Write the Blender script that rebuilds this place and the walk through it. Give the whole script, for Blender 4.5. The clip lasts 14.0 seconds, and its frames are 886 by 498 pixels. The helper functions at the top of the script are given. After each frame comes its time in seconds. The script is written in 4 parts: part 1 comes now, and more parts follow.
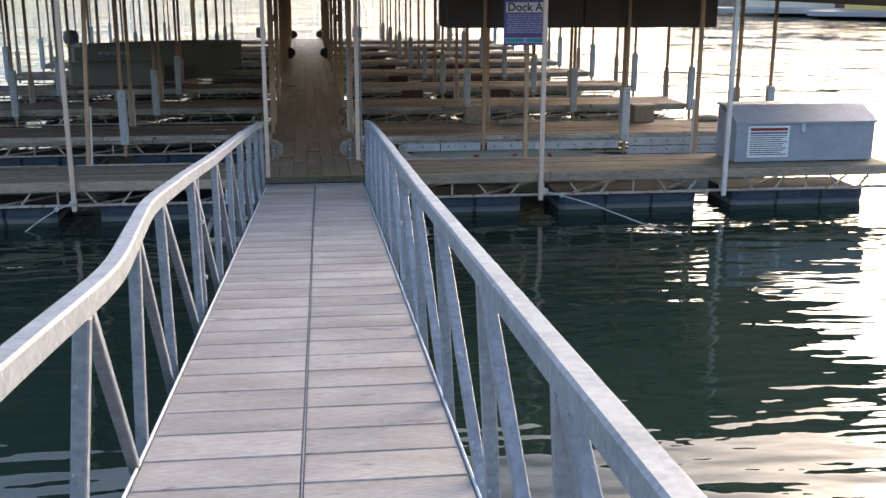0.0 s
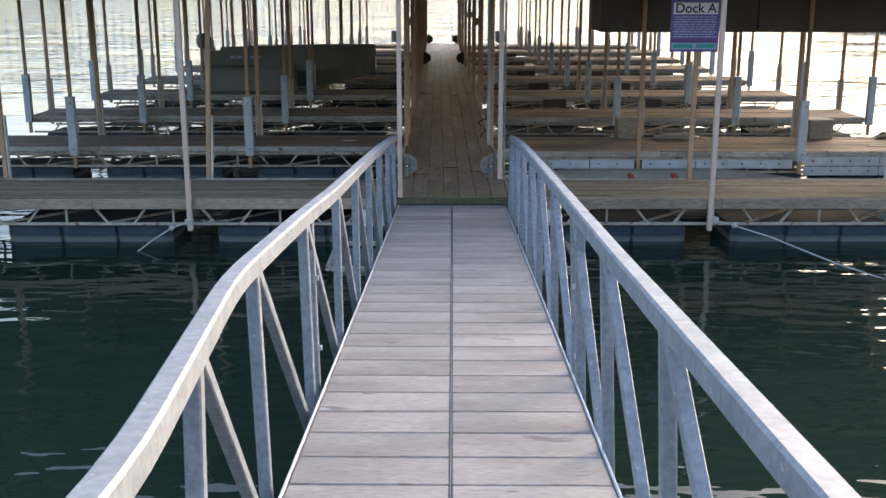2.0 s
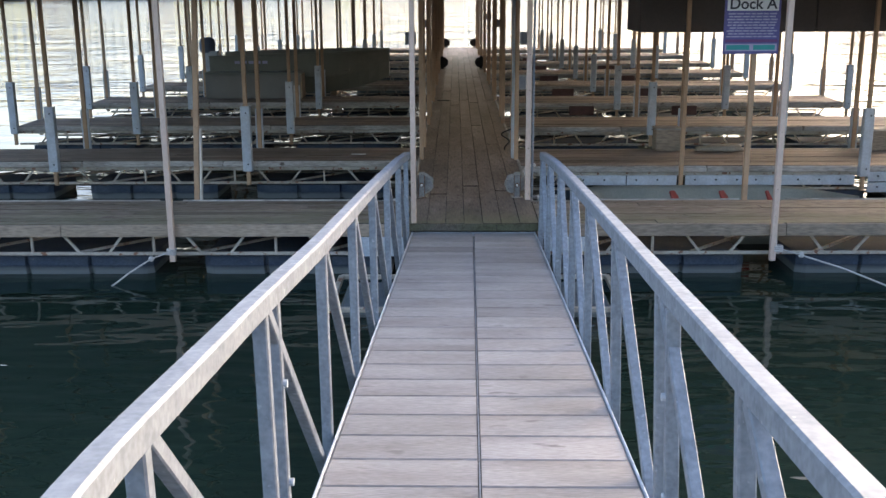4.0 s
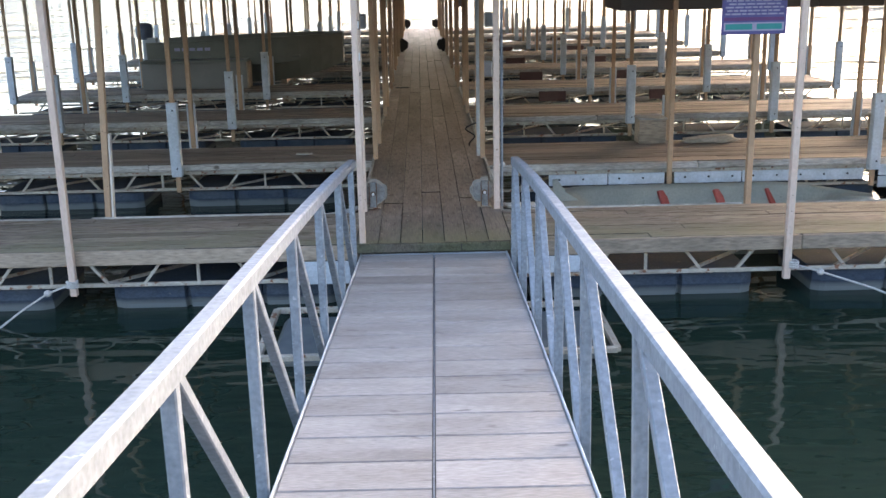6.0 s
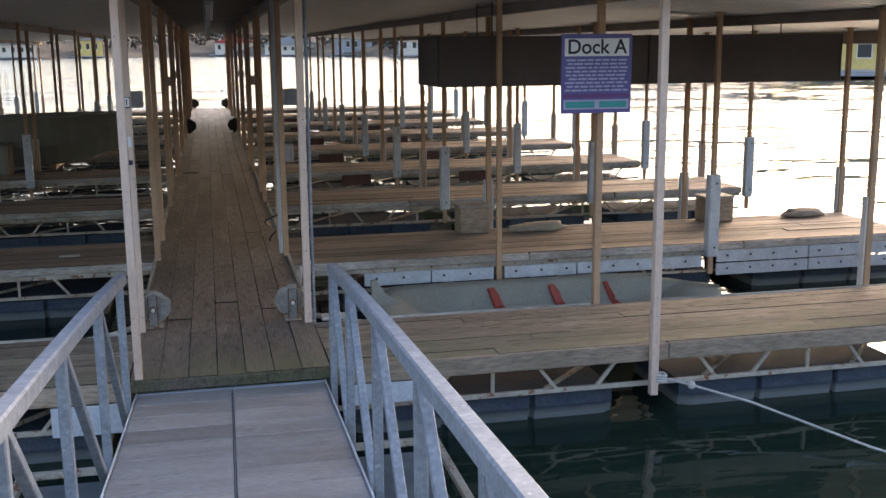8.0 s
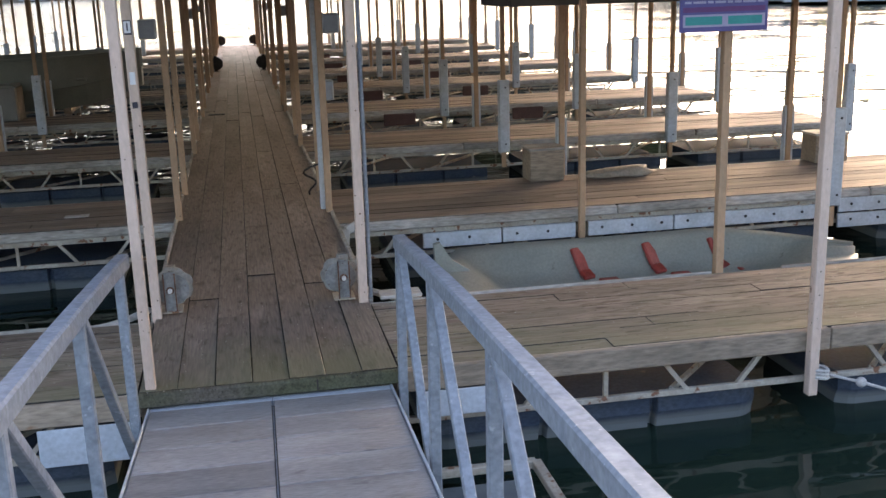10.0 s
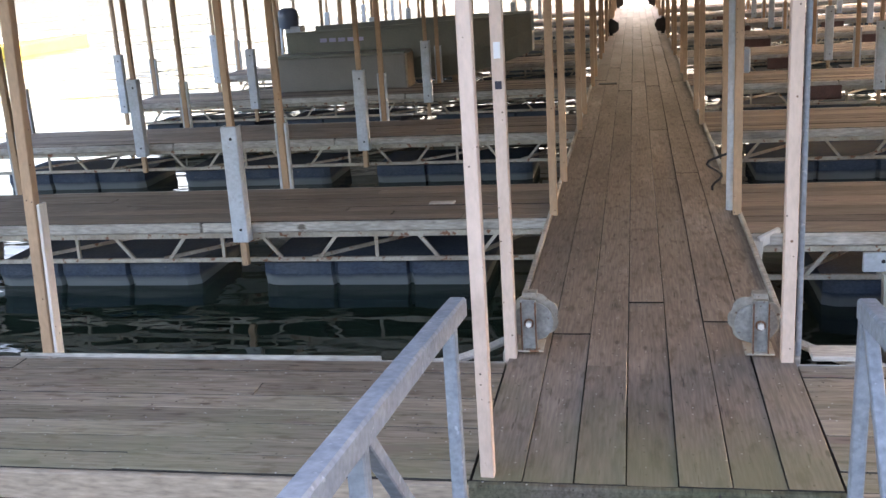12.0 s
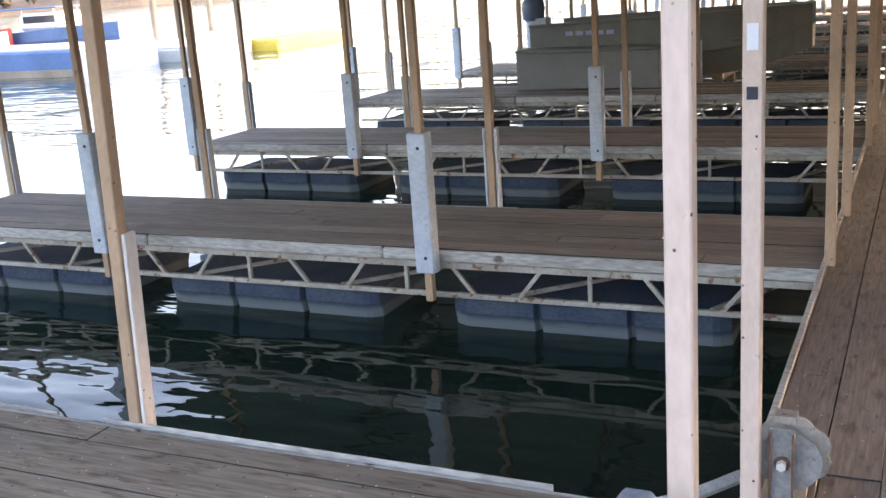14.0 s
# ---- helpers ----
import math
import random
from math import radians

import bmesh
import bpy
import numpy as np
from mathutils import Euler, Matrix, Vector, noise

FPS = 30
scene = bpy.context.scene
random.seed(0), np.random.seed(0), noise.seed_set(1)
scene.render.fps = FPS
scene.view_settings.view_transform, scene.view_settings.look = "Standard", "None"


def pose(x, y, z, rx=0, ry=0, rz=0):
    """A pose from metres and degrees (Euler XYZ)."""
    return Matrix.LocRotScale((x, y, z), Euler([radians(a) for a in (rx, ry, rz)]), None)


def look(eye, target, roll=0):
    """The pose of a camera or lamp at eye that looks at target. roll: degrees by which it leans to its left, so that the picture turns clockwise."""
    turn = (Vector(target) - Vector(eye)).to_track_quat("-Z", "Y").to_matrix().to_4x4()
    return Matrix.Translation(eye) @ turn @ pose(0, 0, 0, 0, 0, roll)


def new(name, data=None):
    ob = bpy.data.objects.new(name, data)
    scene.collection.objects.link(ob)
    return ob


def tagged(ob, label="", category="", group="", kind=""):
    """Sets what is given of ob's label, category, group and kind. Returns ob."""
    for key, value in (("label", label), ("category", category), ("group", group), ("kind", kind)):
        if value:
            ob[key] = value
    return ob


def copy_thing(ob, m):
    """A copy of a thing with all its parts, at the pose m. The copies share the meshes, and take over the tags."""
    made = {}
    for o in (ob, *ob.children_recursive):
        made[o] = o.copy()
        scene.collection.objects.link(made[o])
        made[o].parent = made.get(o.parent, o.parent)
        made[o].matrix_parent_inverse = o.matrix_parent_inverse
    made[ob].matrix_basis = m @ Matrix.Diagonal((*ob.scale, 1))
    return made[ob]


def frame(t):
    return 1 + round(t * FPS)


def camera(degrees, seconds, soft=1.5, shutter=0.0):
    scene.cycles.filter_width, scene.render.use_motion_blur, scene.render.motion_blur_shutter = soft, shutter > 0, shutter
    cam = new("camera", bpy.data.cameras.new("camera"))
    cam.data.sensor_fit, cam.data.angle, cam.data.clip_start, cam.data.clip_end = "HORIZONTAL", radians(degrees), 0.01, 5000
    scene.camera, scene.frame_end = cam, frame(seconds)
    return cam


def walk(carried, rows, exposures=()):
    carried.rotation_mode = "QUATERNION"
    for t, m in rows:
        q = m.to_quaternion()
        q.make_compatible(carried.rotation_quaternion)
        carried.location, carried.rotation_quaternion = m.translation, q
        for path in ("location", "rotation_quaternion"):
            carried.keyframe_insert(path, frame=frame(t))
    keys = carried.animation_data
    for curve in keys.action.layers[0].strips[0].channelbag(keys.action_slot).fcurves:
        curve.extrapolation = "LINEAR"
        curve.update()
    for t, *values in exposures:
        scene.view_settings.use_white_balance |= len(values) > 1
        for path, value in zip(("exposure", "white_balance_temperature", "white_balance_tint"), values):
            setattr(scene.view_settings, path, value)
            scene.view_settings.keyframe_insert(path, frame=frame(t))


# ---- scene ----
cam = camera(46.4, 14.0)
# seconds, x, y, z, yaw, pitch, roll
ROWS = [
    (0.0, -0.071, -13.031, 2.422, -7.49, -14.62, -0.16),
    (0.5, -0.101, -12.673, 2.395, -5.19, -14.25, 0.03),
    (1.0, -0.116, -12.288, 2.377, -2.59, -14.38, -0.13),
    (1.5, -0.184, -11.868, 2.364, -0.89, -14.63, -0.24),
    (2.0, -0.149, -11.469, 2.335, -0.24, -14.37, -0.03),
    (2.5, -0.174, -11.078, 2.317, 0.56, -14.18, 0.45),
    (3.0, -0.176, -10.702, 2.281, 0.74, -14.02, 0.21),
    (5.5, -0.127, -8.638, 2.186, 0.19, -14.90, 0.98),
    (6.0, -0.076, -8.238, 2.176, -1.05, -15.22, 1.12),
    (6.5, -0.117, -7.818, 2.157, -3.29, -14.14, 1.12),
    (7.0, -0.043, -7.395, 2.114, -5.19, -13.06, 1.18),
    (7.5, -0.070, -6.985, 2.099, -10.33, -11.09, 0.41),
    (8.0, -0.061, -6.604, 2.070, -12.61, -11.06, 0.50),
    (10.5, -0.044, -4.537, 1.882, -8.94, -15.07, 3.14),
    (11.0, -0.060, -4.154, 1.881, -1.14, -14.68, 3.25),
    (11.5, -0.094, -3.719, 1.838, 4.66, -14.99, 3.30),
    (12.0, -0.045, -3.331, 1.804, 11.04, -15.55, 3.57),
    (12.5, -0.098, -2.926, 1.746, 12.12, -15.56, 3.41),
    (13.0, -0.094, -2.529, 1.692, 15.92, -15.37, 3.49),
    (13.5, -0.142, -2.129, 1.648, 23.70, -15.48, 4.14),
    (14.0, -0.201, -1.745, 1.635, 25.61, -14.80, 4.06),
]
# seconds, stops, kelvin, tint: the camera opens up as it nears the shade
EXPOSURES = [(0.0, 1.94, 6750, 16), (1.5, 2.00, 6750, 15), (3.0, 2.15, 6750, 16), (5.5, 2.58, 6850, 17), (6.0, 2.80, 6900, 17), (7.0, 2.60, 6950, 18), (8.0, 2.20, 7000, 20), (10.5, 2.78, 7250, 22), (12.0, 3.34, 7500, 25), (14.0, 3.44, 7400, 25)]
walk(cam, [(t, pose(x, y, z, 90 + pitch, 0, yaw) @ pose(0, 0, 0, 0, 0, -roll)) for t, x, y, z, yaw, pitch, roll in ROWS], EXPOSURES)

# ---- world, sun, exposure ----
SUN_ELEV, SUN_AZ = 18.0, 45.0      # degrees; azimuth clockwise from +y
world = bpy.data.worlds.new("world")
scene.world = world
world.use_nodes = True
wn = world.node_tree.nodes
sky = wn.new("ShaderNodeTexSky")
sky.sky_type = "NISHITA"
sky.sun_disc = False
sky.sun_elevation, sky.sun_rotation = radians(SUN_ELEV), radians(SUN_AZ)
sky.air_density, sky.dust_density, sky.ozone_density = 1.0, 3.0, 1.5
wn["Background"].inputs["Strength"].default_value = 0.15
world.node_tree.links.new(sky.outputs[0], wn["Background"].inputs[0])
sun = new("sun", bpy.data.lights.new("sun", "SUN"))
sun.data.energy, sun.data.angle, sun.data.color = 0.36, radians(28), (1.0, 0.90, 0.78)
a, e = radians(SUN_AZ), radians(SUN_ELEV)
sun.matrix_world = look((0, 0, 0), (-math.sin(a) * math.cos(e), -math.cos(a) * math.cos(e), -math.sin(e)))


WATER_Z = -0.54


# ---- materials ----
def mat(name, color, rough=0.7, metal=0.0, dark=None, scale=6.0, amount=0.5, stretch=(1, 1, 1), bump=0.2, bump_scale=60.0, rand=0.0, spots=None, spot_at=0.68, ior=1.45, fine=0.25, band=None, worn="", algae=None):
    """Base colour with broad stains, fine grain, optional spots (rust, chips, moss) and relief, in object metres."""
    m = bpy.data.materials.new(name)
    m.use_nodes = True
    n, l = m.node_tree.nodes, m.node_tree.links
    bs = n["Principled BSDF"]
    bs.inputs["Roughness"].default_value, bs.inputs["Metallic"].default_value, bs.inputs["IOR"].default_value = rough, metal, ior
    geo = n.new("ShaderNodeNewGeometry")
    where = geo.outputs["Position"]
    if rand:
        # every piece takes its own stretch of the grain
        pick = n.new("ShaderNodeObjectInfo")
        move = n.new("ShaderNodeVectorMath")
        move.operation = "MULTIPLY_ADD"
        l.new(pick.outputs["Random"], move.inputs[0])
        move.inputs[1].default_value = (37.0, 23.0, 11.0)
        l.new(where, move.inputs[2])
        where = move.outputs[0]
    maps = []
    for power in (1.0, 0.45):
        mp = n.new("ShaderNodeMapping")
        mp.inputs["Scale"].default_value = [v ** power for v in stretch]
        l.new(where, mp.inputs[0])
        maps.append(mp)

    def nz(sc, detail=6.0, broad=False):
        t = n.new("ShaderNodeTexNoise")
        t.inputs["Scale"].default_value, t.inputs["Detail"].default_value = sc, detail
        l.new(maps[broad].outputs[0], t.inputs["Vector"])
        return t

    def mix(fac, c1, c2, kind="MIX"):
        x = n.new("ShaderNodeMix")
        x.data_type, x.blend_type = "RGBA", kind
        for sock, v in ((x.inputs[0], fac), (x.inputs[6], c1), (x.inputs[7], c2)):
            if isinstance(v, (int, float)):
                sock.default_value = v
            elif isinstance(v, tuple):
                sock.default_value = (*v[:3], 1)
            else:
                l.new(v, sock)
        return x.outputs[2]

    def ramp(src, lo, hi):
        r = n.new("ShaderNodeMapRange")
        r.inputs[1].default_value, r.inputs[2].default_value = lo, hi
        l.new(src, r.inputs[0])
        return r.outputs[0]

    dark = dark or tuple(c * 0.6 for c in color)
    big = nz(scale, broad=True)
    fac = n.new("ShaderNodeMath")
    fac.operation = "MULTIPLY"
    l.new(ramp(big.outputs["Fac"], 0.35, 0.68), fac.inputs[0])
    fac.inputs[1].default_value = amount
    col = mix(fac.outputs[0], color, dark)
    grain = nz(bump_scale)
    g2 = n.new("ShaderNodeMapRange")
    g2.inputs[1].default_value, g2.inputs[2].default_value = 0.3, 0.7
    g2.inputs[3].default_value, g2.inputs[4].default_value = 1 - fine, 1 + fine
    l.new(grain.outputs["Fac"], g2.inputs[0])
    comb = n.new("ShaderNodeCombineColor")
    for i in range(3):
        l.new(g2.outputs[0], comb.inputs[i])
    col = mix(1.0, col, comb.outputs[0], "MULTIPLY")
    if rand:
        oi = n.new("ShaderNodeObjectInfo")
        r = n.new("ShaderNodeMapRange")
        r.inputs[3].default_value, r.inputs[4].default_value = 1 - rand, 1 + rand
        l.new(oi.outputs["Random"], r.inputs[0])
        cc = n.new("ShaderNodeCombineColor")
        for i in range(3):
            l.new(r.outputs[0], cc.inputs[i])
        col = mix(1.0, col, cc.outputs[0], "MULTIPLY")
    if spots:
        sp = nz(scale * 3.1, 8.0, broad=True)
        col = mix(ramp(sp.outputs["Fac"], spot_at, spot_at + 0.05), col, spots)
    if worn:
        # checks along the grain, worn pale patches, then knots, nail stains and pale chips
        flat = worn == "planks"
        if flat:
            streak = nz(24.0, 4.0, True)
            col = mix(ramp(streak.outputs["Fac"], 0.54, 0.68), col, mix(1.0, col, (0.62, 0.57, 0.53), "MULTIPLY"))
            crack = nz(70.0, 3.0, False)
            col = mix(ramp(crack.outputs["Fac"], 0.66, 0.72), col, mix(1.0, col, (0.35, 0.32, 0.30), "MULTIPLY"))
            pale = nz(5.0, 6.0, True)
            col = mix(ramp(pale.outputs["Fac"], 0.58, 0.80), col, mix(1.0, col, (1.45, 1.45, 1.5), "MULTIPLY"))
            marks = ((9.0, 0.050, 0.60, (0.04, 0.03, 0.025)), (4.5, 0.045, 0.72, (0.09, 0.06, 0.045)), (12.0, 0.05, 0.74, (0.55, 0.53, 0.50)))
        else:
            marks = ((34.0, 0.17, 0.80, (0.06, 0.035, 0.025)), (13.0, 0.10, 0.84, (0.16, 0.075, 0.04)))
        for cell, size, keep, tone in marks:
            v = n.new("ShaderNodeTexVoronoi")
            v.voronoi_dimensions = "2D" if flat else "3D"
            v.inputs["Scale"].default_value = cell
            l.new(maps[1].outputs[0] if cell < 6 else where, v.inputs["Vector"])
            sepc = n.new("ShaderNodeSeparateColor")
            l.new(v.outputs["Color"], sepc.inputs[0])
            dot = n.new("ShaderNodeMath")
            dot.operation = "MULTIPLY"
            l.new(ramp(v.outputs["Distance"], size, size * 0.6), dot.inputs[0])
            l.new(ramp(sepc.outputs[0], keep, keep + 0.02), dot.inputs[1])
            col = mix(dot.outputs[0], col, tone)
    if algae:
        # a green film on the boards nearest the open water, with a ragged inner edge
        sep = n.new("ShaderNodeSeparateXYZ")
        l.new(geo.outputs["Position"], sep.inputs[0])
        rag = n.new("ShaderNodeTexNoise")
        rag.inputs["Scale"].default_value, rag.inputs["Detail"].default_value = 1.7, 5.0
        l.new(geo.outputs["Position"], rag.inputs["Vector"])
        edge = n.new("ShaderNodeMath")
        edge.operation = "MULTIPLY_ADD"
        l.new(rag.outputs["Fac"], edge.inputs[0])
        edge.inputs[1].default_value = 2.2
        l.new(sep.outputs[1], edge.inputs[2])
        film = n.new("ShaderNodeMath")
        film.operation = "MULTIPLY"
        l.new(ramp(edge.outputs[0], algae[0] + 1.1, algae[0] + 0.3), film.inputs[0])
        film.inputs[1].default_value = algae[1]
        col = mix(film.outputs[0], col, algae[2])
    if band:
        sep = n.new("ShaderNodeSeparateXYZ")
        l.new(geo.outputs["Position"], sep.inputs[0])
        wav = n.new("ShaderNodeMath")
        wav.operation = "MULTIPLY_ADD"
        l.new(big.outputs["Fac"], wav.inputs[0])
        wav.inputs[1].default_value = 0.06
        l.new(sep.outputs[2], wav.inputs[2])
        up, dn = ramp(wav.outputs[0], band[0], band[0] + 0.02), ramp(wav.outputs[0], band[1], band[1] - 0.035)
        both = n.new("ShaderNodeMath")
        both.operation = "MULTIPLY"
        l.new(up, both.inputs[0])
        l.new(dn, both.inputs[1])
        col = mix(both.outputs[0], col, band[2])
    l.new(col, bs.inputs["Base Color"])
    rr = n.new("ShaderNodeMapRange")
    rr.inputs[3].default_value, rr.inputs[4].default_value = max(rough - 0.12, 0.02), min(rough + 0.12, 1)
    l.new(big.outputs["Fac"], rr.inputs[0])
    l.new(rr.outputs[0], bs.inputs["Roughness"])
    if bump:
        b = n.new("ShaderNodeBump")
        b.inputs["Strength"].default_value, b.inputs["Distance"].default_value = bump, 0.004
        l.new(grain.outputs["Fac"], b.inputs["Height"])
        l.new(b.outputs[0], bs.inputs["Normal"])
    return m


GALV = mat("galvanised steel", (0.245, 0.270, 0.298), 0.62, 0.2, (0.17, 0.192, 0.218), 9, 0.7, bump=0.08, bump_scale=45, spots=(0.36, 0.38, 0.41), spot_at=0.66, fine=0.2)
GALV_DULL = mat("dull galvanised plate", (0.50, 0.54, 0.58), 0.6, 0.15, (0.36, 0.38, 0.40), 7, 0.6, bump=0.08, bump_scale=40, spots=(0.30, 0.26, 0.22), spot_at=0.72, fine=0.12)
GANG_BOARD = mat("pale composite deck board", (0.315, 0.295, 0.283), 0.75, 0, (0.20, 0.182, 0.172), 2.6, 0.9, stretch=(0.25, 2.2, 1), bump=0.3, bump_scale=90, rand=0.14, spots=(0.17, 0.15, 0.145), spot_at=0.66, fine=0.26)
WOOD_WALK = mat("worn brown dock planks", (0.239, 0.186, 0.150), 0.58, 0, (0.150, 0.117, 0.096), 2.4, 0.8, stretch=(1, 0.07, 1), bump=0.5, bump_scale=90, rand=0.17, spots=(0.359, 0.323, 0.287), spot_at=0.70, fine=0.3, worn="planks", algae=(0.75, 0.6, (0.165, 0.165, 0.085)))
WOOD_WALK_MOSS = mat("mossy brown end timber", (0.12, 0.10, 0.075), 0.85, 0, (0.085, 0.09, 0.045), 2.2, 0.8, stretch=(1, 0.07, 1), bump=0.5, bump_scale=90, rand=0.17, spots=(0.16, 0.12, 0.10), spot_at=0.66, fine=0.3, worn="planks")
WOOD_PIER = mat("weathered pier planks", (0.275, 0.225, 0.175), 0.85, 0, (0.18, 0.14, 0.11), 1.8, 0.9, stretch=(0.07, 1, 1), bump=0.5, bump_scale=70, rand=0.18, spots=(0.20, 0.14, 0.12), spot_at=0.66, fine=0.32, worn="planks", algae=(0.75, 0.5, (0.19, 0.19, 0.105)), ior=1.28)
WOOD_FINGER = mat("brown finger planks", (0.246, 0.191, 0.155), 0.78, 0, (0.155, 0.126, 0.102), 1.8, 0.8, stretch=(0.07, 1, 1), bump=0.5, bump_scale=70, rand=0.24, spots=(0.347, 0.299, 0.251), spot_at=0.70, fine=0.3, ior=1.28)
WOOD_EDGE = mat("silvered edge timber", (0.460, 0.425, 0.380), 0.8, 0, (0.230, 0.201, 0.172), 2.5, 0.9, stretch=(0.2, 1, 1), bump=0.5, bump_scale=60, rand=0.12, spots=(0.138, 0.115, 0.092), spot_at=0.68, fine=0.3, ior=1.28)
WOOD_FASCIA = mat("stained fascia timber", (0.34, 0.26, 0.19), 0.85, 0, (0.21, 0.165, 0.12), 2.2, 0.9, stretch=(0.2, 1, 1), bump=0.5, bump_scale=60, rand=0.12, spots=(0.253, 0.138, 0.069), spot_at=0.68, fine=0.3)
POST_PINK = mat("chipped pinkish cream paint", (0.60, 0.45, 0.36), 0.55, 0, (0.52, 0.375, 0.285), 5, 0.6, stretch=(1, 1, 0.4), bump=0.1, bump_scale=60, spots=(0.20, 0.11, 0.07), spot_at=0.68, fine=0.08, worn="chips")
POST_TAN = mat("tan painted steel", (0.460, 0.293, 0.178), 0.6, 0, (0.322, 0.207, 0.127), 4, 0.7, stretch=(1, 1, 0.4), bump=0.1, bump_scale=60, spots=(0.149, 0.092, 0.057), spot_at=0.68, fine=0.1, worn="chips")
POST_WHITE = mat("off-white painted steel", (0.66, 0.62, 0.57), 0.55, 0, (0.50, 0.44, 0.38), 5, 0.6, stretch=(1, 1, 0.4), bump=0.1, bump_scale=60, spots=(0.22, 0.13, 0.08), spot_at=0.70, fine=0.08, worn="chips")
TRUSS = mat("cream painted truss steel", (0.44, 0.40, 0.33), 0.7, 0.1, (0.28, 0.23, 0.18), 5, 0.8, bump=0.15, bump_scale=50, spots=(0.20, 0.09, 0.05), spot_at=0.60, fine=0.15)
FLOAT = mat("dark blue plastic float", (0.042, 0.058, 0.085), 0.88, 0, (0.075, 0.09, 0.105), 4, 0.8, stretch=(1, 1, 2), bump=0.1, bump_scale=40, spots=(0.13, 0.135, 0.13), spot_at=0.68, fine=0.2, band=(-0.56, -0.42, (0.15, 0.165, 0.165)), ior=1.22)
CEIL = mat("pale ribbed roof sheet", (0.72, 0.72, 0.71), 0.5, 0.1, (0.6, 0.59, 0.58), 1.2, 0.5, bump=0.05, bump_scale=30, fine=0.06)
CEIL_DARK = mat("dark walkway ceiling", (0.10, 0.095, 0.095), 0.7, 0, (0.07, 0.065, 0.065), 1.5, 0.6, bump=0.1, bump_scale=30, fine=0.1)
BEAM = mat("grey brown roof beam", (0.28, 0.24, 0.21), 0.65, 0.1, (0.2, 0.17, 0.15), 3, 0.6, bump=0.1, bump_scale=40, fine=0.1)
BOX_BROWN = mat("dark brown panel", (0.085, 0.068, 0.062), 0.6, 0, (0.065, 0.052, 0.048), 1.5, 0.6, bump=0.05, bump_scale=30, fine=0.06)
GREY_METAL = mat("grey painted sheet metal", (0.32, 0.345, 0.39), 0.5, 0.1, (0.25, 0.27, 0.30), 3, 0.6, bump=0.06, bump_scale=30, spots=(0.24, 0.20, 0.18), spot_at=0.72, fine=0.08)
BOAT_GREY = mat("chalky grey green boat paint", (0.33, 0.325, 0.275), 0.6, 0.05, (0.235, 0.245, 0.215), 2.5, 0.7, bump=0.08, bump_scale=50, spots=(0.17, 0.16, 0.13), spot_at=0.70, fine=0.1)
BOAT_OLIVE = mat("olive boat paint", (0.19, 0.195, 0.165), 0.5, 0.05, (0.14, 0.145, 0.12), 2.5, 0.6, bump=0.05, bump_scale=50, fine=0.08)
BOX_OLIVE = mat("grey olive panel", (0.21, 0.20, 0.18), 0.7, 0, (0.16, 0.15, 0.135), 2.5, 0.6, bump=0.08, bump_scale=50, fine=0.1)
RED = mat("faded red plastic", (0.36, 0.05, 0.035), 0.5, 0, (0.22, 0.035, 0.025), 20, 0.7, bump=0.1, fine=0.15)
# plank sides: grime plus the shade of the gaps, both in the colour
GAP_SHADE = mat("grimy plank side with gap shade", (0.035, 0.030, 0.024), 0.8, 0, None, 8, 0.6, bump=0.3, fine=0.25)
BLACK = mat("black rubber", (0.02, 0.02, 0.022), 0.6, 0, None, 10, 0.5, bump=0.1, fine=0.2)
BLUE_MOTOR = mat("blue grey outboard paint", (0.12, 0.16, 0.24), 0.35, 0, None, 6, 0.4, bump=0.0, fine=0.05)
ROPE = mat("pale nylon rope", (0.50, 0.48, 0.45), 0.85, 0, (0.34, 0.32, 0.30), 30, 0.7, bump=0.5, bump_scale=200, fine=0.3)
WHITE = mat("white sign face", (0.75, 0.75, 0.76), 0.5, 0, (0.62, 0.62, 0.63), 5, 0.5, bump=0.0, fine=0.04)
SIGN_BLUE = mat("purple blue sign face", (0.115, 0.105, 0.30), 0.45, 0, (0.09, 0.085, 0.24), 5, 0.5, bump=0.0, fine=0.05)
SIGN_PURPLE = mat("purple band", (0.16, 0.06, 0.20), 0.45, 0, None, 5, 0.3, bump=0.0, fine=0.05)
SIGN_TEAL = mat("teal lettering", (0.03, 0.33, 0.33), 0.5, 0, None, 5, 0.3, bump=0.0, fine=0.05)
LETTER = mat("dark lettering", (0.025, 0.025, 0.04), 0.5, 0, None, 5, 0.3, bump=0.0, fine=0.05)
LETTER_RED = mat("dark red lettering", (0.25, 0.03, 0.03), 0.5, 0, None, 5, 0.3, bump=0.0, fine=0.05)
LETTER_PALE = mat("pale lilac lettering", (0.42, 0.40, 0.58), 0.5, 0, None, 5, 0.3, bump=0.0, fine=0.05)
GROUND = mat("wintry wooded bank", (0.16, 0.125, 0.085), 0.95, 0, (0.07, 0.06, 0.045), 0.12, 0.9, bump=0.6, bump_scale=3, fine=0.4)
TREES = mat("bare grey brown woods", (0.10, 0.08, 0.06), 0.95, 0, (0.05, 0.05, 0.035), 0.2, 0.9, bump=0.0, bump_scale=2, rand=0.0, fine=0.3)
FAR_WALL = mat("pale boathouse siding", (0.62, 0.56, 0.46), 0.7, 0, None, 0.5, 0.3, bump=0.0, bump_scale=3, fine=0.08)
# low sun's yellow is put into this wall colour; the sun lamp misses these walls
FAR_SUNLIT = mat("boathouse siding tinted ochre as sunlight", (0.62, 0.46, 0.16), 0.7, 0, None, 0.5, 0.3, bump=0.0, bump_scale=3, fine=0.08)
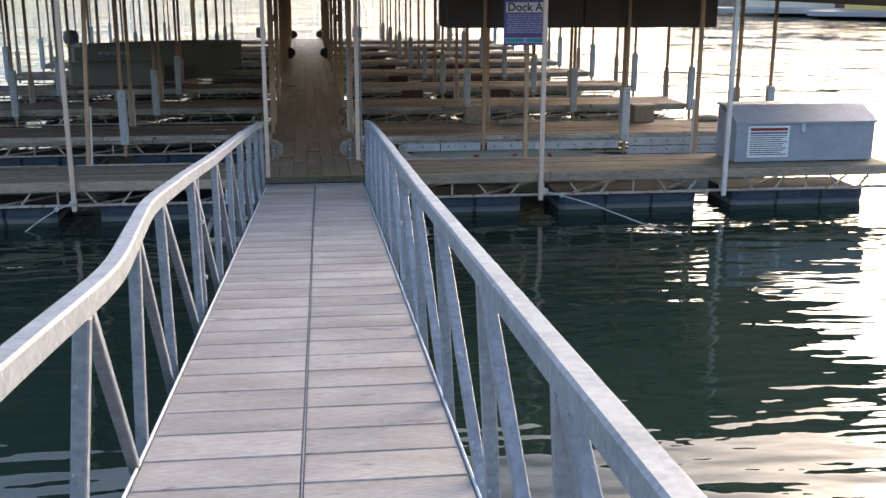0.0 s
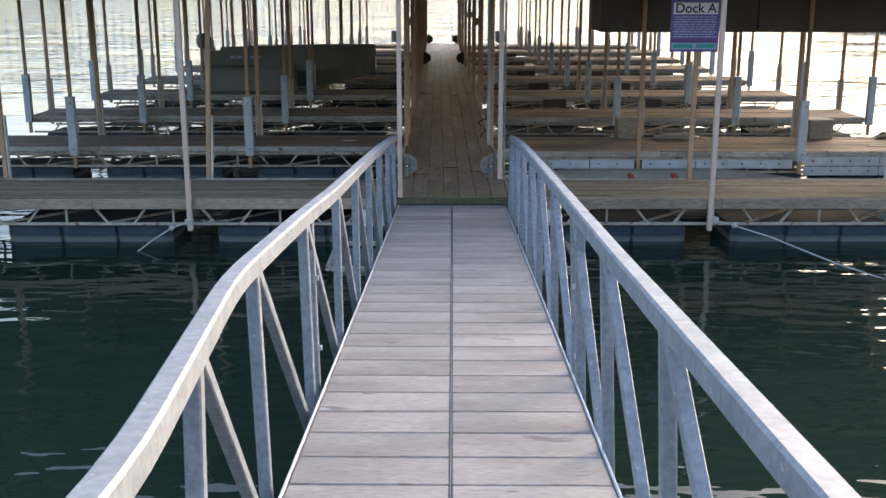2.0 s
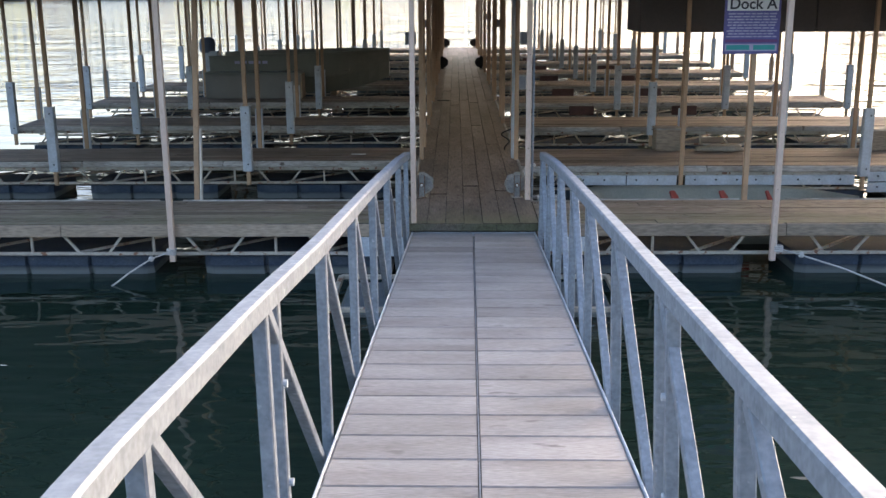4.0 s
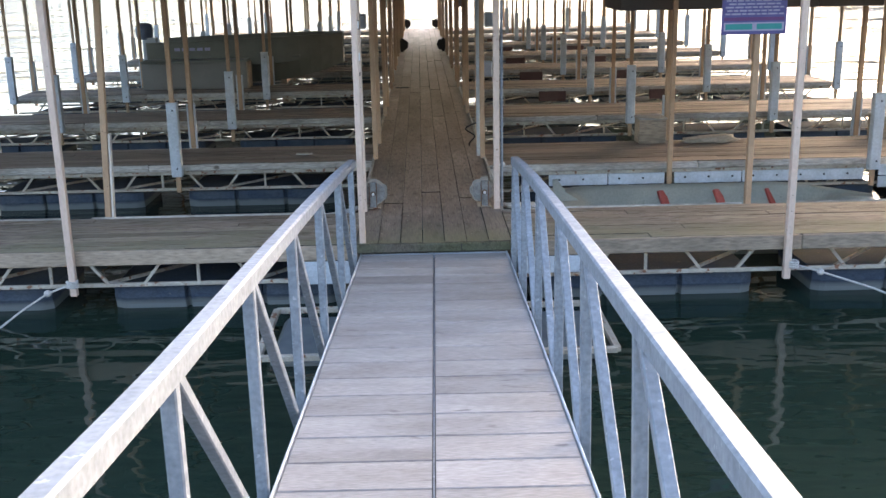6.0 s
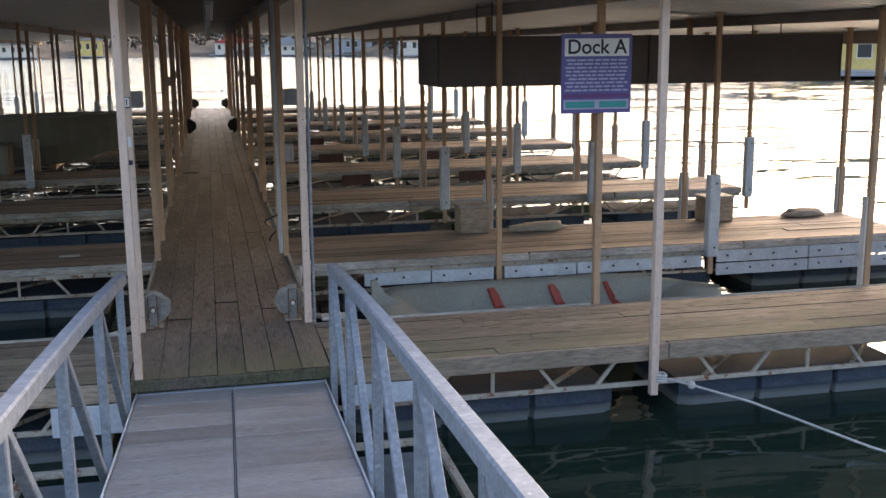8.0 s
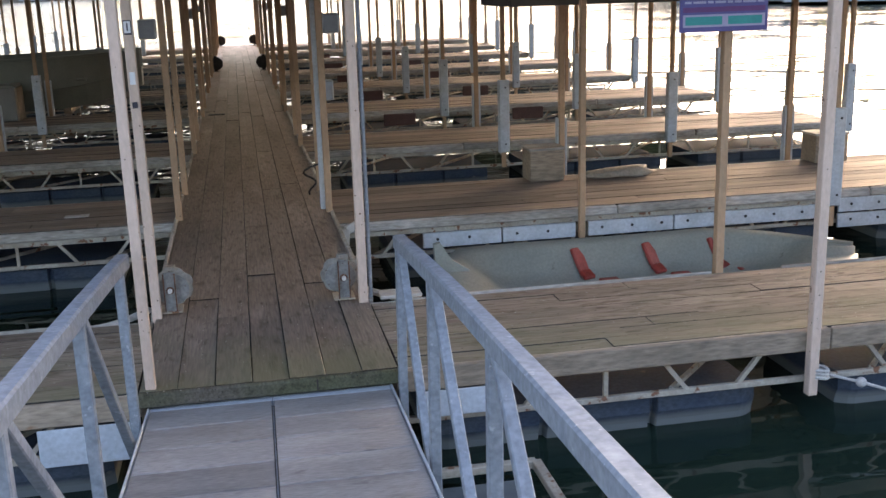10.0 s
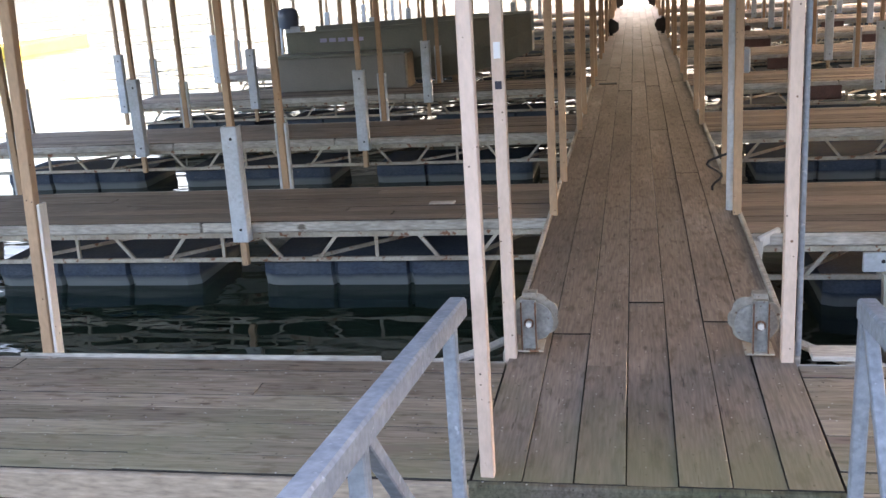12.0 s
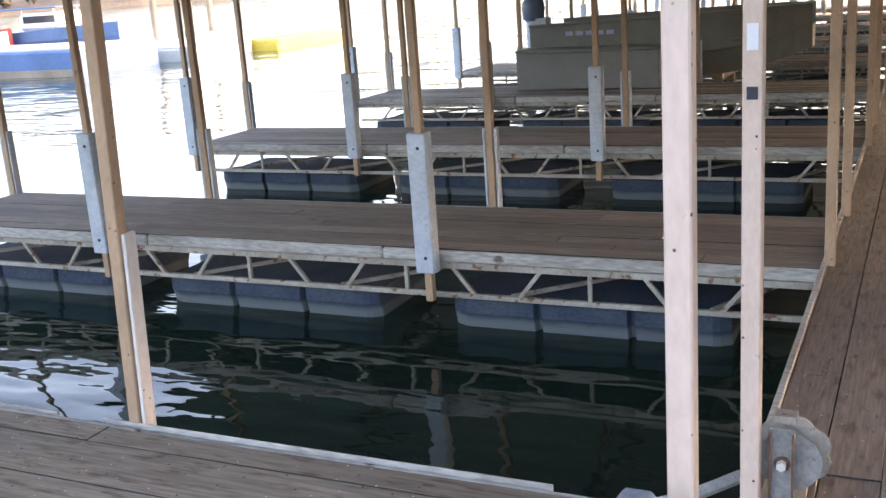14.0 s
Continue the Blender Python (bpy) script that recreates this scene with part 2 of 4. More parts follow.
FAR_RED = mat("red boathouse roof", (0.38, 0.06, 0.05), 0.6, 0, None, 0.5, 0.3, bump=0.0, bump_scale=3, fine=0.08)
FAR_GREY = mat("grey boathouse roof", (0.28, 0.28, 0.29), 0.6, 0, None, 0.5, 0.3, bump=0.0, bump_scale=3, fine=0.08)
FAR_GLASS = mat("dark far window", (0.03, 0.035, 0.04), 0.15, 0, None, 0.5, 0.3, bump=0.0, bump_scale=3, fine=0.05)
BARGE_BLUE = mat("weathered blue barge hull", (0.09, 0.17, 0.33), 0.6, 0, (0.06, 0.11, 0.2), 1.0, 0.6, bump=0.05, bump_scale=10, fine=0.1)
BARGE_YELLOW = mat("yellow barge edge", (0.75, 0.55, 0.08), 0.6, 0, None, 1.0, 0.4, bump=0.05, bump_scale=10, fine=0.1)
BARGE_DECK = mat("pale barge deck", (0.55, 0.53, 0.48), 0.8, 0, None, 1.0, 0.5, bump=0.05, bump_scale=10, fine=0.1)


def water_material():
    """Green lake water: long low ripples that die away in sheltered patches."""
    m = bpy.data.materials.new("lake water")
    m.use_nodes = True
    n, l = m.node_tree.nodes, m.node_tree.links
    bs = n["Principled BSDF"]
    bs.inputs["Base Color"].default_value = (0.0125, 0.026, 0.019, 1)
    bs.inputs["Roughness"].default_value, bs.inputs["IOR"].default_value = 0.02, 1.333
    geo = n.new("ShaderNodeNewGeometry")
    patch = n.new("ShaderNodeTexNoise")
    patch.inputs["Scale"].default_value, patch.inputs["Detail"].default_value = 0.16, 2.0
    l.new(geo.outputs["Position"], patch.inputs["Vector"])
    calm = n.new("ShaderNodeMapRange")
    calm.inputs[1].default_value, calm.inputs[2].default_value = 0.40, 0.62
    calm.inputs[3].default_value, calm.inputs[4].default_value = 0.42, 1.35
    l.new(patch.outputs["Fac"], calm.inputs[0])
    away = n.new("ShaderNodeVectorMath")
    away.operation = "DISTANCE"
    away.inputs[1].default_value = (-1.5, 5.0, WATER_Z)
    l.new(geo.outputs["Position"], away.inputs[0])
    breeze = n.new("ShaderNodeMapRange")
    breeze.inputs[1].default_value, breeze.inputs[2].default_value = 7.5, 26.0
    breeze.inputs[3].default_value, breeze.inputs[4].default_value = 1.0, 3.2
    l.new(away.outputs["Value"], breeze.inputs[0])
    force = n.new("ShaderNodeMath")
    force.operation = "MULTIPLY"
    l.new(calm.outputs[0], force.inputs[0])
    l.new(breeze.outputs[0], force.inputs[1])
    prev = None
    for sc, dist, st, turn in ((0.8, 0.030, (0.5, 1.4, 1), 22), (2.6, 0.015, (0.45, 1.5, 1), 18), (8.0, 0.0022, (0.6, 1.3, 1), 30)):
        mp = n.new("ShaderNodeMapping")
        mp.inputs["Scale"].default_value, mp.inputs["Rotation"].default_value = st, (0, 0, radians(turn))
        l.new(geo.outputs["Position"], mp.inputs[0])
        t = n.new("ShaderNodeTexNoise")
        t.inputs["Scale"].default_value, t.inputs["Detail"].default_value = sc, 1.0
        l.new(mp.outputs[0], t.inputs["Vector"])
        b = n.new("ShaderNodeBump")
        b.inputs["Distance"].default_value = dist
        swell = n.new("ShaderNodeMath")
        swell.operation = "MULTIPLY"
        l.new(t.outputs["Fac"], swell.inputs[0])
        l.new(force.outputs[0], swell.inputs[1])
        l.new(swell.outputs[0], b.inputs["Height"])
        if prev:
            l.new(prev.outputs[0], b.inputs["Normal"])
        prev = b
    l.new(prev.outputs[0], bs.inputs["Normal"])
    return m


WATER = water_material()


# ---- building helpers ----
def solid(bm, sx, sy, sz, m=None, bevel=0.0):
    """Adds a block of that size round the origin, moved by m, its edges eased by bevel."""
    made = bmesh.ops.create_cube(bm, size=1.0)["verts"]
    bmesh.ops.scale(bm, vec=(sx, sy, sz), verts=made)
    if bevel:
        edges = list({ed for v in made for ed in v.link_edges})
        made = [v for v in bmesh.ops.bevel(bm, geom=edges, offset=bevel, segments=1, affect="EDGES", profile=0.5)["verts"]]
        made = list({v for v in made})
    if m is not None:
        bmesh.ops.transform(bm, matrix=m, verts=made)
    return bm


def span(bm, lo, hi, bevel=0.0):
    """Adds a block from corner lo to corner hi."""
    c = [(p + q) / 2 for p, q in zip(lo, hi)]
    return solid(bm, hi[0] - lo[0], hi[1] - lo[1], hi[2] - lo[2], Matrix.Translation(c), bevel)


def bar(bm, p, q, w, d, bevel=0.0):
    """Adds a straight bar of section w by d from p to q."""
    p, q = Vector(p), Vector(q)
    turn = (q - p).to_track_quat("Z", "Y").to_matrix().to_4x4()
    return solid(bm, w, d, (q - p).length, Matrix.Translation((p + q) / 2) @ turn, bevel)


def rod(bm, p, q, r, seg=10, r2=None):
    p, q = Vector(p), Vector(q)
    turn = (q - p).to_track_quat("Z", "Y").to_matrix().to_4x4()
    made = bmesh.ops.create_cone(bm, cap_ends=True, segments=seg, radius1=r, radius2=r if r2 is None else r2, depth=(q - p).length)["verts"]
    bmesh.ops.transform(bm, matrix=Matrix.Translation((p + q) / 2) @ turn, verts=made)
    return bm


def block(lo, hi, bevel=0.0):
    return span(bmesh.new(), lo, hi, bevel)


def to_mesh(name, bm, material):
    me = bpy.data.meshes.new(name)
    bm.to_mesh(me)
    bm.free()
    me.materials.append(material)
    return me


def part(name, bm, material, parent, label=""):
    ob = new(name, to_mesh(name, bm, material))
    ob.parent = parent
    return tagged(ob, label)


def thing(name, at, label, category, group="", kind=""):
    ob = new(name)
    ob.matrix_world = at if isinstance(at, Matrix) else Matrix.Translation(at)
    return tagged(ob, label, category, group, kind)


def single(name, bm, material, label, category, group="", kind="", at=None):
    ob = new(name, to_mesh(name, bm, material))
    if at is not None:
        ob.matrix_world = at if isinstance(at, Matrix) else Matrix.Translation(at)
    return tagged(ob, label, category, group, kind)


def tube(bm, pts, r, seg=8):
    """Adds a round tube along the points."""
    rings = []
    pts = [Vector(p) for p in pts]
    for i, p in enumerate(pts):
        d = (pts[min(i + 1, len(pts) - 1)] - pts[max(i - 1, 0)]).normalized()
        side = d.cross(Vector((0.13, 0.31, 0.94))).normalized()
        up = side.cross(d)
        rings.append([bm.verts.new(p + r * (math.cos(6.2832 * k / seg) * side + math.sin(6.2832 * k / seg) * up)) for k in range(seg)])
    for r0, r1 in zip(rings, rings[1:]):
        for k in range(seg):
            bm.faces.new((r0[k], r0[(k + 1) % seg], r1[(k + 1) % seg], r1[k]))
    bm.faces.new(rings[0][::-1])
    bm.faces.new(rings[-1])
    return bm


def loft(bm, sections, closed=True):
    """Skins a list of rings of points of equal count."""
    rings = [[bm.verts.new(p) for p in s] for s in sections]
    n = len(rings[0])
    for r0, r1 in zip(rings, rings[1:]):
        for k in range(n if closed else n - 1):
            bm.faces.new((r0[k], r0[(k + 1) % n], r1[(k + 1) % n], r1[k]))
    return rings


def plank_mesh(name, length, width, thick, material, axis, seed):
    """One board, along x or y, its top edges eased and its top a little cupped and uneven."""
    rng = random.Random(seed)
    bm = bmesh.new()
    sec = [(-width / 2, -thick), (-width / 2, -0.002), (-width / 2 + 0.002, 0.0), (0.0, -rng.uniform(0, 0.003)), (width / 2 - 0.002, 0.0), (width / 2, -0.002), (width / 2, -thick)]
    rings = []
    for k in range(4):
        s = length * (k / 3 - 0.5)
        wob, lift = rng.uniform(-0.0015, 0.0015), rng.uniform(-0.0025, 0.0015)
        rings.append([((s, u + wob, v + lift) if axis == "x" else (u + wob, s, v + lift)) for u, v in sec])
    rr = loft(bm, rings)
    bm.faces.new(rr[0])
    bm.faces.new(rr[-1][::-1])
    bmesh.ops.recalc_face_normals(bm, faces=bm.faces)
    # the sawn sides are grimy, and near-black to hold the gaps' shade in their colour
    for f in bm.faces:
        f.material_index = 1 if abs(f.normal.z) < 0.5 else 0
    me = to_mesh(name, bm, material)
    me.materials.append(GAP_SHADE)
    return me


def planked(parent, x0, x1, y0, y1, axis, pitch, gap, material, seed, thick=0.038, lengths=(2.4, 3.6), z=0.0, last=None):
    """Boards as objects of their own over a rectangle, with staggered butt joints; alike boards share a mesh."""
    rng = random.Random(seed)
    cache = {}
    a0, a1, b0, b1 = (x0, x1, y0, y1) if axis == "x" else (y0, y1, x0, x1)
    b = b0
    while b < b1 - 0.03:
        w = min(pitch, b1 - b) - gap
        s = a0
        stops = []
        first = rng.uniform(0.4, 1.0) * lengths[0]
        while True:
            n = s + (first if not stops else rng.choice(lengths))
            if n > a1 - 0.5:
                n = a1
            stops.append((s, n))
            s = n
            if s >= a1:
                break
        for s0, s1 in stops:
            ln = round((s1 - s0) * 5) / 5
            key = (ln, round(w, 3), rng.randrange(3))
            if key not in cache:
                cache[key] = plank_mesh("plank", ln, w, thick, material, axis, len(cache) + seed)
            ob = new("plank", cache[key])
            ob.parent = parent
            c = (s0 + s1) / 2
            k = (s1 - s0 - 0.004) / ln
            off = rng.uniform(-0.003, 0.002)
            ob.location = (c, b + w / 2 + gap / 2, z + off) if axis == "x" else (b + w / 2 + gap / 2, c, z + off)
            ob.scale = (k, 1, 1) if axis == "x" else (1, k, 1)
        b += pitch


SLOPE = 0.0827
ROOF_Z = 2.62          # ceiling height at the walkway posts


def ceiling_z(x):
    """Underside of the low gable roof: flat over the walkway, falling to the eaves."""
    return ROOF_Z - max(abs(x) - 0.7, 0) * 0.052


# ---- large structure: lake, banks, roof ----
def shore_radius(deg):
    table = ((-180, 15.4), (-150, 18), (-120, 40), (-90, 140), (-45, 260), (-12, 350), (0, 400), (8, 330), (16, 210), (25, 96), (34, 86), (45, 84), (60, 72), (90, 55), (120, 34), (150, 18), (180, 15.4))
    for (a0, r0), (a1, r1) in zip(table, table[1:]):
        if a0 <= deg <= a1:
            k = (deg - a0) / (a1 - a0)
            k = k * k * (3 - 2 * k)
            return r0 + (r1 - r0) * k
    return 15.4


def bank_height(deg):
    table = ((-180, 9), (-140, 8), (-100, 5), (-60, 5), (-30, 8), (0, 8), (20, 6), (40, 5), (90, 5), (115, 6), (150, 8), (180, 9))
    for (a0, r0), (a1, r1) in zip(table, table[1:]):
        if a0 <= deg <= a1:
            return r0 + (r1 - r0) * (deg - a0) / (a1 - a0)
    return 9


def build_ground():
    bm = bmesh.new()
    rings = []
    steps = (-6, 0, 1.2, 4, 10, 20, 36, 60, 100, 180, 400, 1500, 3000)
    for i in range(180):
        deg = -180 + 2 * i
        r, h, a = shore_radius(deg), bank_height(deg), radians(deg)
        ring = []
        for s in steps:
            if s <= 0:
                z = WATER_Z - 0.05 + s * 0.3
            else:
                z = WATER_Z + min(1.2, s * 0.9) + h * (1 - math.exp(-max(s - 4, 0) / 30))
                z += 0.12 * min(s, 20) * noise.noise((math.sin(a) * (r + s) * 0.03, math.cos(a) * (r + s) * 0.03, 0.3))
            rr = r + s + 1.5 * noise.noise((deg * 0.11, 0.0, 2.0))
            ring.append(bm.verts.new((rr * math.sin(a), rr * math.cos(a), z)))
        rings.append(ring)
    for i in range(180):
        r0, r1 = rings[i], rings[(i + 1) % 180]
        for k in range(len(steps) - 1):
            bm.faces.new((r0[k], r0[k + 1], r1[k + 1], r1[k]))
    bottom = bm.verts.new((0, 0, -6))
    for i in range(180):
        bm.faces.new((rings[i][0], rings[(i + 1) % 180][0], bottom))
    bmesh.ops.recalc_face_normals(bm, faces=bm.faces)
    for f in bm.faces:
        f.smooth = True
        if f.normal.z < 0:
            f.normal_flip()
    single("ground", bm, GROUND, "brown wooded lake bank rising from the waterline", "ground", kind="structure")


build_ground()
bm = bmesh.new()
bmesh.ops.create_circle(bm, cap_ends=True, radius=460, segments=96, matrix=Matrix.Translation((0, 0, WATER_Z)))
single("water", bm, WATER, "dark green rippled lake water under the docks", "water", kind="structure")

# roof: two ribbed slopes and a flat strip over the walkway
ROOF_Y0, ROOF_Y1, EAVE = -0.6, 31.6, 8.3


def build_roof():
    for side, nm in ((-1, "ceiling_west"), (1, "ceiling_east")):
        bm = bmesh.new()
        y = ROOF_Y0
        under, over = [], []
        while y <= ROOF_Y1 + 0.01:
            for dy, dz in ((0, 0), (0.11, 0), (0.125, 0.022), (0.16, 0.022), (0.175, 0)):
                yy = min(y + dy, ROOF_Y1)
                under.append([(side * xx, yy, ceiling_z(xx) + dz) for xx in (0.7, EAVE)])
                over.append([(side * xx, yy, ceiling_z(xx) + 0.10) for xx in (0.7, EAVE)])
            y += 0.23
        loft(bm, under, closed=False)
        loft(bm, over, closed=False)
        single(nm, bm, CEIL, "pale ribbed metal underside of the dock roof", "ceiling", kind="structure")
        bm = bmesh.new()
        span(bm, (side * EAVE - 0.03, ROOF_Y0, ceiling_z(EAVE) - 0.16), (side * EAVE + 0.03, ROOF_Y1, ceiling_z(EAVE) + 0.12), 0.005)
        single("fascia_" + ("west" if side < 0 else "east"), bm, BEAM, "grey brown eave fascia of the dock roof", "trim", kind="structure")
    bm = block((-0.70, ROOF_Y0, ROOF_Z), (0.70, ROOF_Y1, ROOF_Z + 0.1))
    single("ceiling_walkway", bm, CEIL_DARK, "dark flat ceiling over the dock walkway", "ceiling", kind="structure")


build_roof()


# ---- piers ----
def truss_side(pier, x0, x1, y, start):
    """Lower chord, uprights and slanted webs under one edge of a pier."""
    part("truss_chord", bar(bmesh.new(), (x0, y, -0.305), (x1, y, -0.305), 0.032, 0.032, 0.003), TRUSS, pier)
    x = start
    while x < x1 - 0.1:
        for xa, xb in ((0.0, 0.0), (0.30, 0.47), (0.93, 0.76)):
            p, q = x + xa, x + xb
            if x0 + 0.02 < min(p, q) and max(p, q) < x1 - 0.02:
                part("truss_web", bar(bmesh.new(), (p, y, -0.09), (q, y, -0.30), 0.024, 0.024), TRUSS, pier)
        x += 1.21


def float_tub(pier, x0, x1, y0, y1):
    """A ribbed plastic float with eased ends: sections with grooves, and a scum line at the water."""
    bm = bmesh.new()
    n = max(1, round((x1 - x0) / 0.56))
    w = (x1 - x0) / n
    rings = []
    for k in range(n):
        a0, a1 = x0 + k * w + 0.012, x0 + (k + 1) * w - 0.012
        t0, t1 = (0.10 if k == 0 else 0.014), (0.10 if k == n - 1 else 0.014)
        for xx, ins in ((a0, 0.05), (a0 + t0 * 0.6, 0.012), (a0 + t0, 0.0), (a1 - t1, 0.0), (a1 - t1 * 0.6, 0.012), (a1, 0.05)):
            rings.append([(xx, y0 + ins, -0.35), (xx, y0 - 0.01 + ins, -0.44), (xx, y0 + 0.015 + ins, -0.50), (xx, y0 + 0.06 + ins, -0.80), (xx, y1 - 0.06 - ins, -0.80), (xx, y1 - 0.015 - ins, -0.50), (xx, y1 + 0.01 - ins, -0.44), (xx, y1 - ins, -0.35)])
    rr = loft(bm, rings)
    bm.faces.new(rr[0])
    bm.faces.new(rr[-1][::-1])
    bmesh.ops.recalc_face_normals(bm, faces=bm.faces)
    return part("float", bm, FLOAT, pier)


def timber_run(pier, name, x0, x1, y0, y1, z0, z1, material, seed, bevel=0.012):
    """Edge timbers of uneven lengths, butted end to end."""
    rng = random.Random(seed)
    x = x0
    while x < x1 - 0.05:
        n = min(x + rng.choice((1.9, 2.4, 3.0)), x1)
        if x1 - n < 0.6:
            n = x1
        d = rng.uniform(-0.006, 0.006)
        part(name, block((x + 0.003, y0 + d, z0), (n - 0.003, y1 + d, z1 + rng.uniform(-0.004, 0.004)), bevel), material, pier)
        x = n


def pier_frame(pier, x0, x1, y0, y1, truss_start, floats, seed, front_wood, edge_wood):
    timber_run(pier, "edge_timber", x0, x1, y0 - 0.035, y0, -0.085, -0.004, front_wood, seed)
    timber_run(pier, "edge_timber", x0, x1, y1, y1 + 0.035, -0.085, -0.004, edge_wood, seed + 1)
    part("side_beam", block((x0, y0 + 0.004, -0.13), (x1, y0 + 0.05, -0.042)), TRUSS, pier)
    part("side_beam", block((x0, y1 - 0.05, -0.13), (x1, y1 - 0.004, -0.042)), TRUSS, pier)
    truss_side(pier, x0, x1, y0 + 0.02, truss_start)
    truss_side(pier, x0, x1, y1 - 0.02, truss_start)
    k = x0 + 0.3
    while k < x1:
        part("cross_beam", block((k - 0.02, y0 + 0.05, -0.12), (k + 0.02, y1 - 0.05, -0.042)), TRUSS, pier)
        part("cross_brace", bar(bmesh.new(), (k, y0 + 0.05, -0.30), (min(k + 1.0, x1 - .05), y1 - 0.05, -0.30), 0.025, 0.025), TRUSS, pier)
        k += 1.21
    for f0, f1 in floats:
        float_tub(pier, f0, f1, y0 + 0.09, y1 - 0.09)


# front pier, one run each side of the walkway
pier = thing("front_pier", (0, 0, 0), "weathered mossy plank pier on dark floats", "pier", kind="structure")
for sgn in (-1, 1):
    xa, xb = (0.64, 7.85) if sgn > 0 else (-7.85, -0.64)
    pier_frame(pier, xa, xb, -0.02, 1.10, 0.55 if sgn > 0 else -8.0, [(sgn * c - 0.95, sgn * c + 0.95) for c in (1.75, 4.15, 6.55)], 10 + sgn, WOOD_FASCIA, WOOD_EDGE)
    timber_run(pier, "fascia_board", xa, xb, -0.062, -0.037, -0.125, -0.006, WOOD_FASCIA, 40 + sgn, 0.006)

LEFT_Y = [3.85 + 3.71 * k for k in range(8)]
RIGHT_Y = [3.34, 7.25, 10.95, 14.65, 18.35, 22.05, 25.75, 29.45]


def finger(sgn, y0, wide, seed):
    pier = thing("finger_pier", (0, y0, 0), "brown plank finger pier with pale edge timbers on dark floats", "finger pier", "finger piers between the slips")
    xa, xb = (0.66, 7.55) if sgn > 0 else (-7.6, -0.66)
    pier_frame(pier, xa, xb, 0.0, wide, xa - 0.4, [(sgn * c - 0.88, sgn * c + 0.88) for c in (2.02, 4.30, 6.55)], seed, WOOD_EDGE, WOOD_EDGE)
    part("end_timber", block((xb if sgn > 0 else xa - 0.035, 0.0, -0.09), (xb + 0.035 if sgn > 0 else xa, wide, -0.004), 0.008), WOOD_EDGE, pier)
    planked(pier, xa, xb, 0.0, wide, "x", 0.144, 0.005, WOOD_FINGER, seed * 7, lengths=(3.6, 4.8))
    return pier


left_finger = finger(-1, LEFT_Y[0], 1.12, 60)
right_finger = finger(1, RIGHT_Y[0], 1.45, 80)
right_narrow = finger(1, RIGHT_Y[1], 1.30, 90)
for y in LEFT_Y[1:]:
    copy_thing(left_finger, pose(0, y, 0))
for y in RIGHT_Y[2:]:
    copy_thing(right_narrow, pose(0, y, 0))

walkway = thing("walkway", (0, 0, 0), "long worn brown plank walkway under the dock roof", "walkway", kind="structure")
part("stringer", block((-0.64, 0.02, -0.20), (-0.58, 31.3, -0.042)), WOOD_FASCIA, walkway)
part("stringer", block((0.58, 0.02, -0.20), (0.64, 31.3, -0.042)), WOOD_FASCIA, walkway)
part("stringer", block((-0.03, 0.02, -0.20), (0.03, 31.3, -0.042)), WOOD_FASCIA, walkway)
part("edge_trim", block((-0.672, 1.2, -0.05), (-0.642, 31.3, 0.012), 0.006), WOOD_EDGE, walkway, "silvered timber edge strip")
part("edge_trim", block((0.642, 1.2, -0.05), (0.672, 31.3, 0.012), 0.006), WOOD_EDGE, walkway, "silvered timber edge strip")
part("front_board", block((-0.66, -0.055, -0.075), (0.66, -0.015, -0.004), 0.008), WOOD_WALK_MOSS, walkway, "dark mossy end board")
for k in range(8):
    float_tub(walkway, -0.55, 0.55, 1.8 + 3.7 * k, 3.3 + 3.7 * k)


# ---- posts ----
def straight_post(x, y, z0, material, w=0.055, label="pinkish cream painted steel roof post with chipped paint", name="roof_post"):
    p = thing(name, (x, y, 0), label, "post", "roof posts")
    part("shaft", block((-w / 2, -w / 2, z0), (w / 2, w / 2, ceiling_z(x) + 0.02), 0.004), material, p)
    part("cap_plate", block((-w, -w, ceiling_z(x) - 0.012), (w, w, ceiling_z(x) - 0.002), 0.002), material, p)
    return p


def plate_front(p, z0, z1):
    """Bolted bracket plate on the slip side of a post."""
    pl = part("bracket_plate", block((-0.062, -0.062, z0), (0.062, -0.032, z1), 0.008), GALV_DULL, p, "pale galvanised bracket plate")
    for z in (z1 - 0.09, z0 + 0.10):
        part("bolt", rod(bmesh.new(), (0.012, -0.068, z), (0.012, -0.060, z), 0.011, 8), BLACK, pl)
    part("bracket_side", block((-0.062, -0.032, z0), (-0.052, 0.03, z1), 0.002), GALV_DULL, p)
    part("bracket_side", block((0.052, -0.032, z0), (0.062, 0.03, z1), 0.002), GALV_DULL, p)


def front_edge_post(x, y):
    p = straight_post(x, y - 0.075, -0.32, POST_TAN, 0.05, "tan steel roof post in a pale galvanised bracket plate")
    plate_front(p, -0.13, 0.74)
    return p


def back_edge_post(x, y, sgn):
    p = straight_post(x, y + 0.075, -0.30, POST_TAN, 0.055, "tan steel roof post with a pale side channel")
    # on the first pier only the slip side of a post carries a channel, and one post has none
    first = abs(y) < 2
    high, tone = (0.78, POST_WHITE) if first else (0.56, GALV_DULL)
    for s in (-1, 1):
        if first and (s == (1 if x > 0 else -1) or x == 2.96):
            continue
        part("side_channel", block((s * 0.043 - 0.009, -0.02, -0.12), (s * 0.043 + 0.009, 0.045, high), 0.003), tone, p, "pale side channel")
    return p


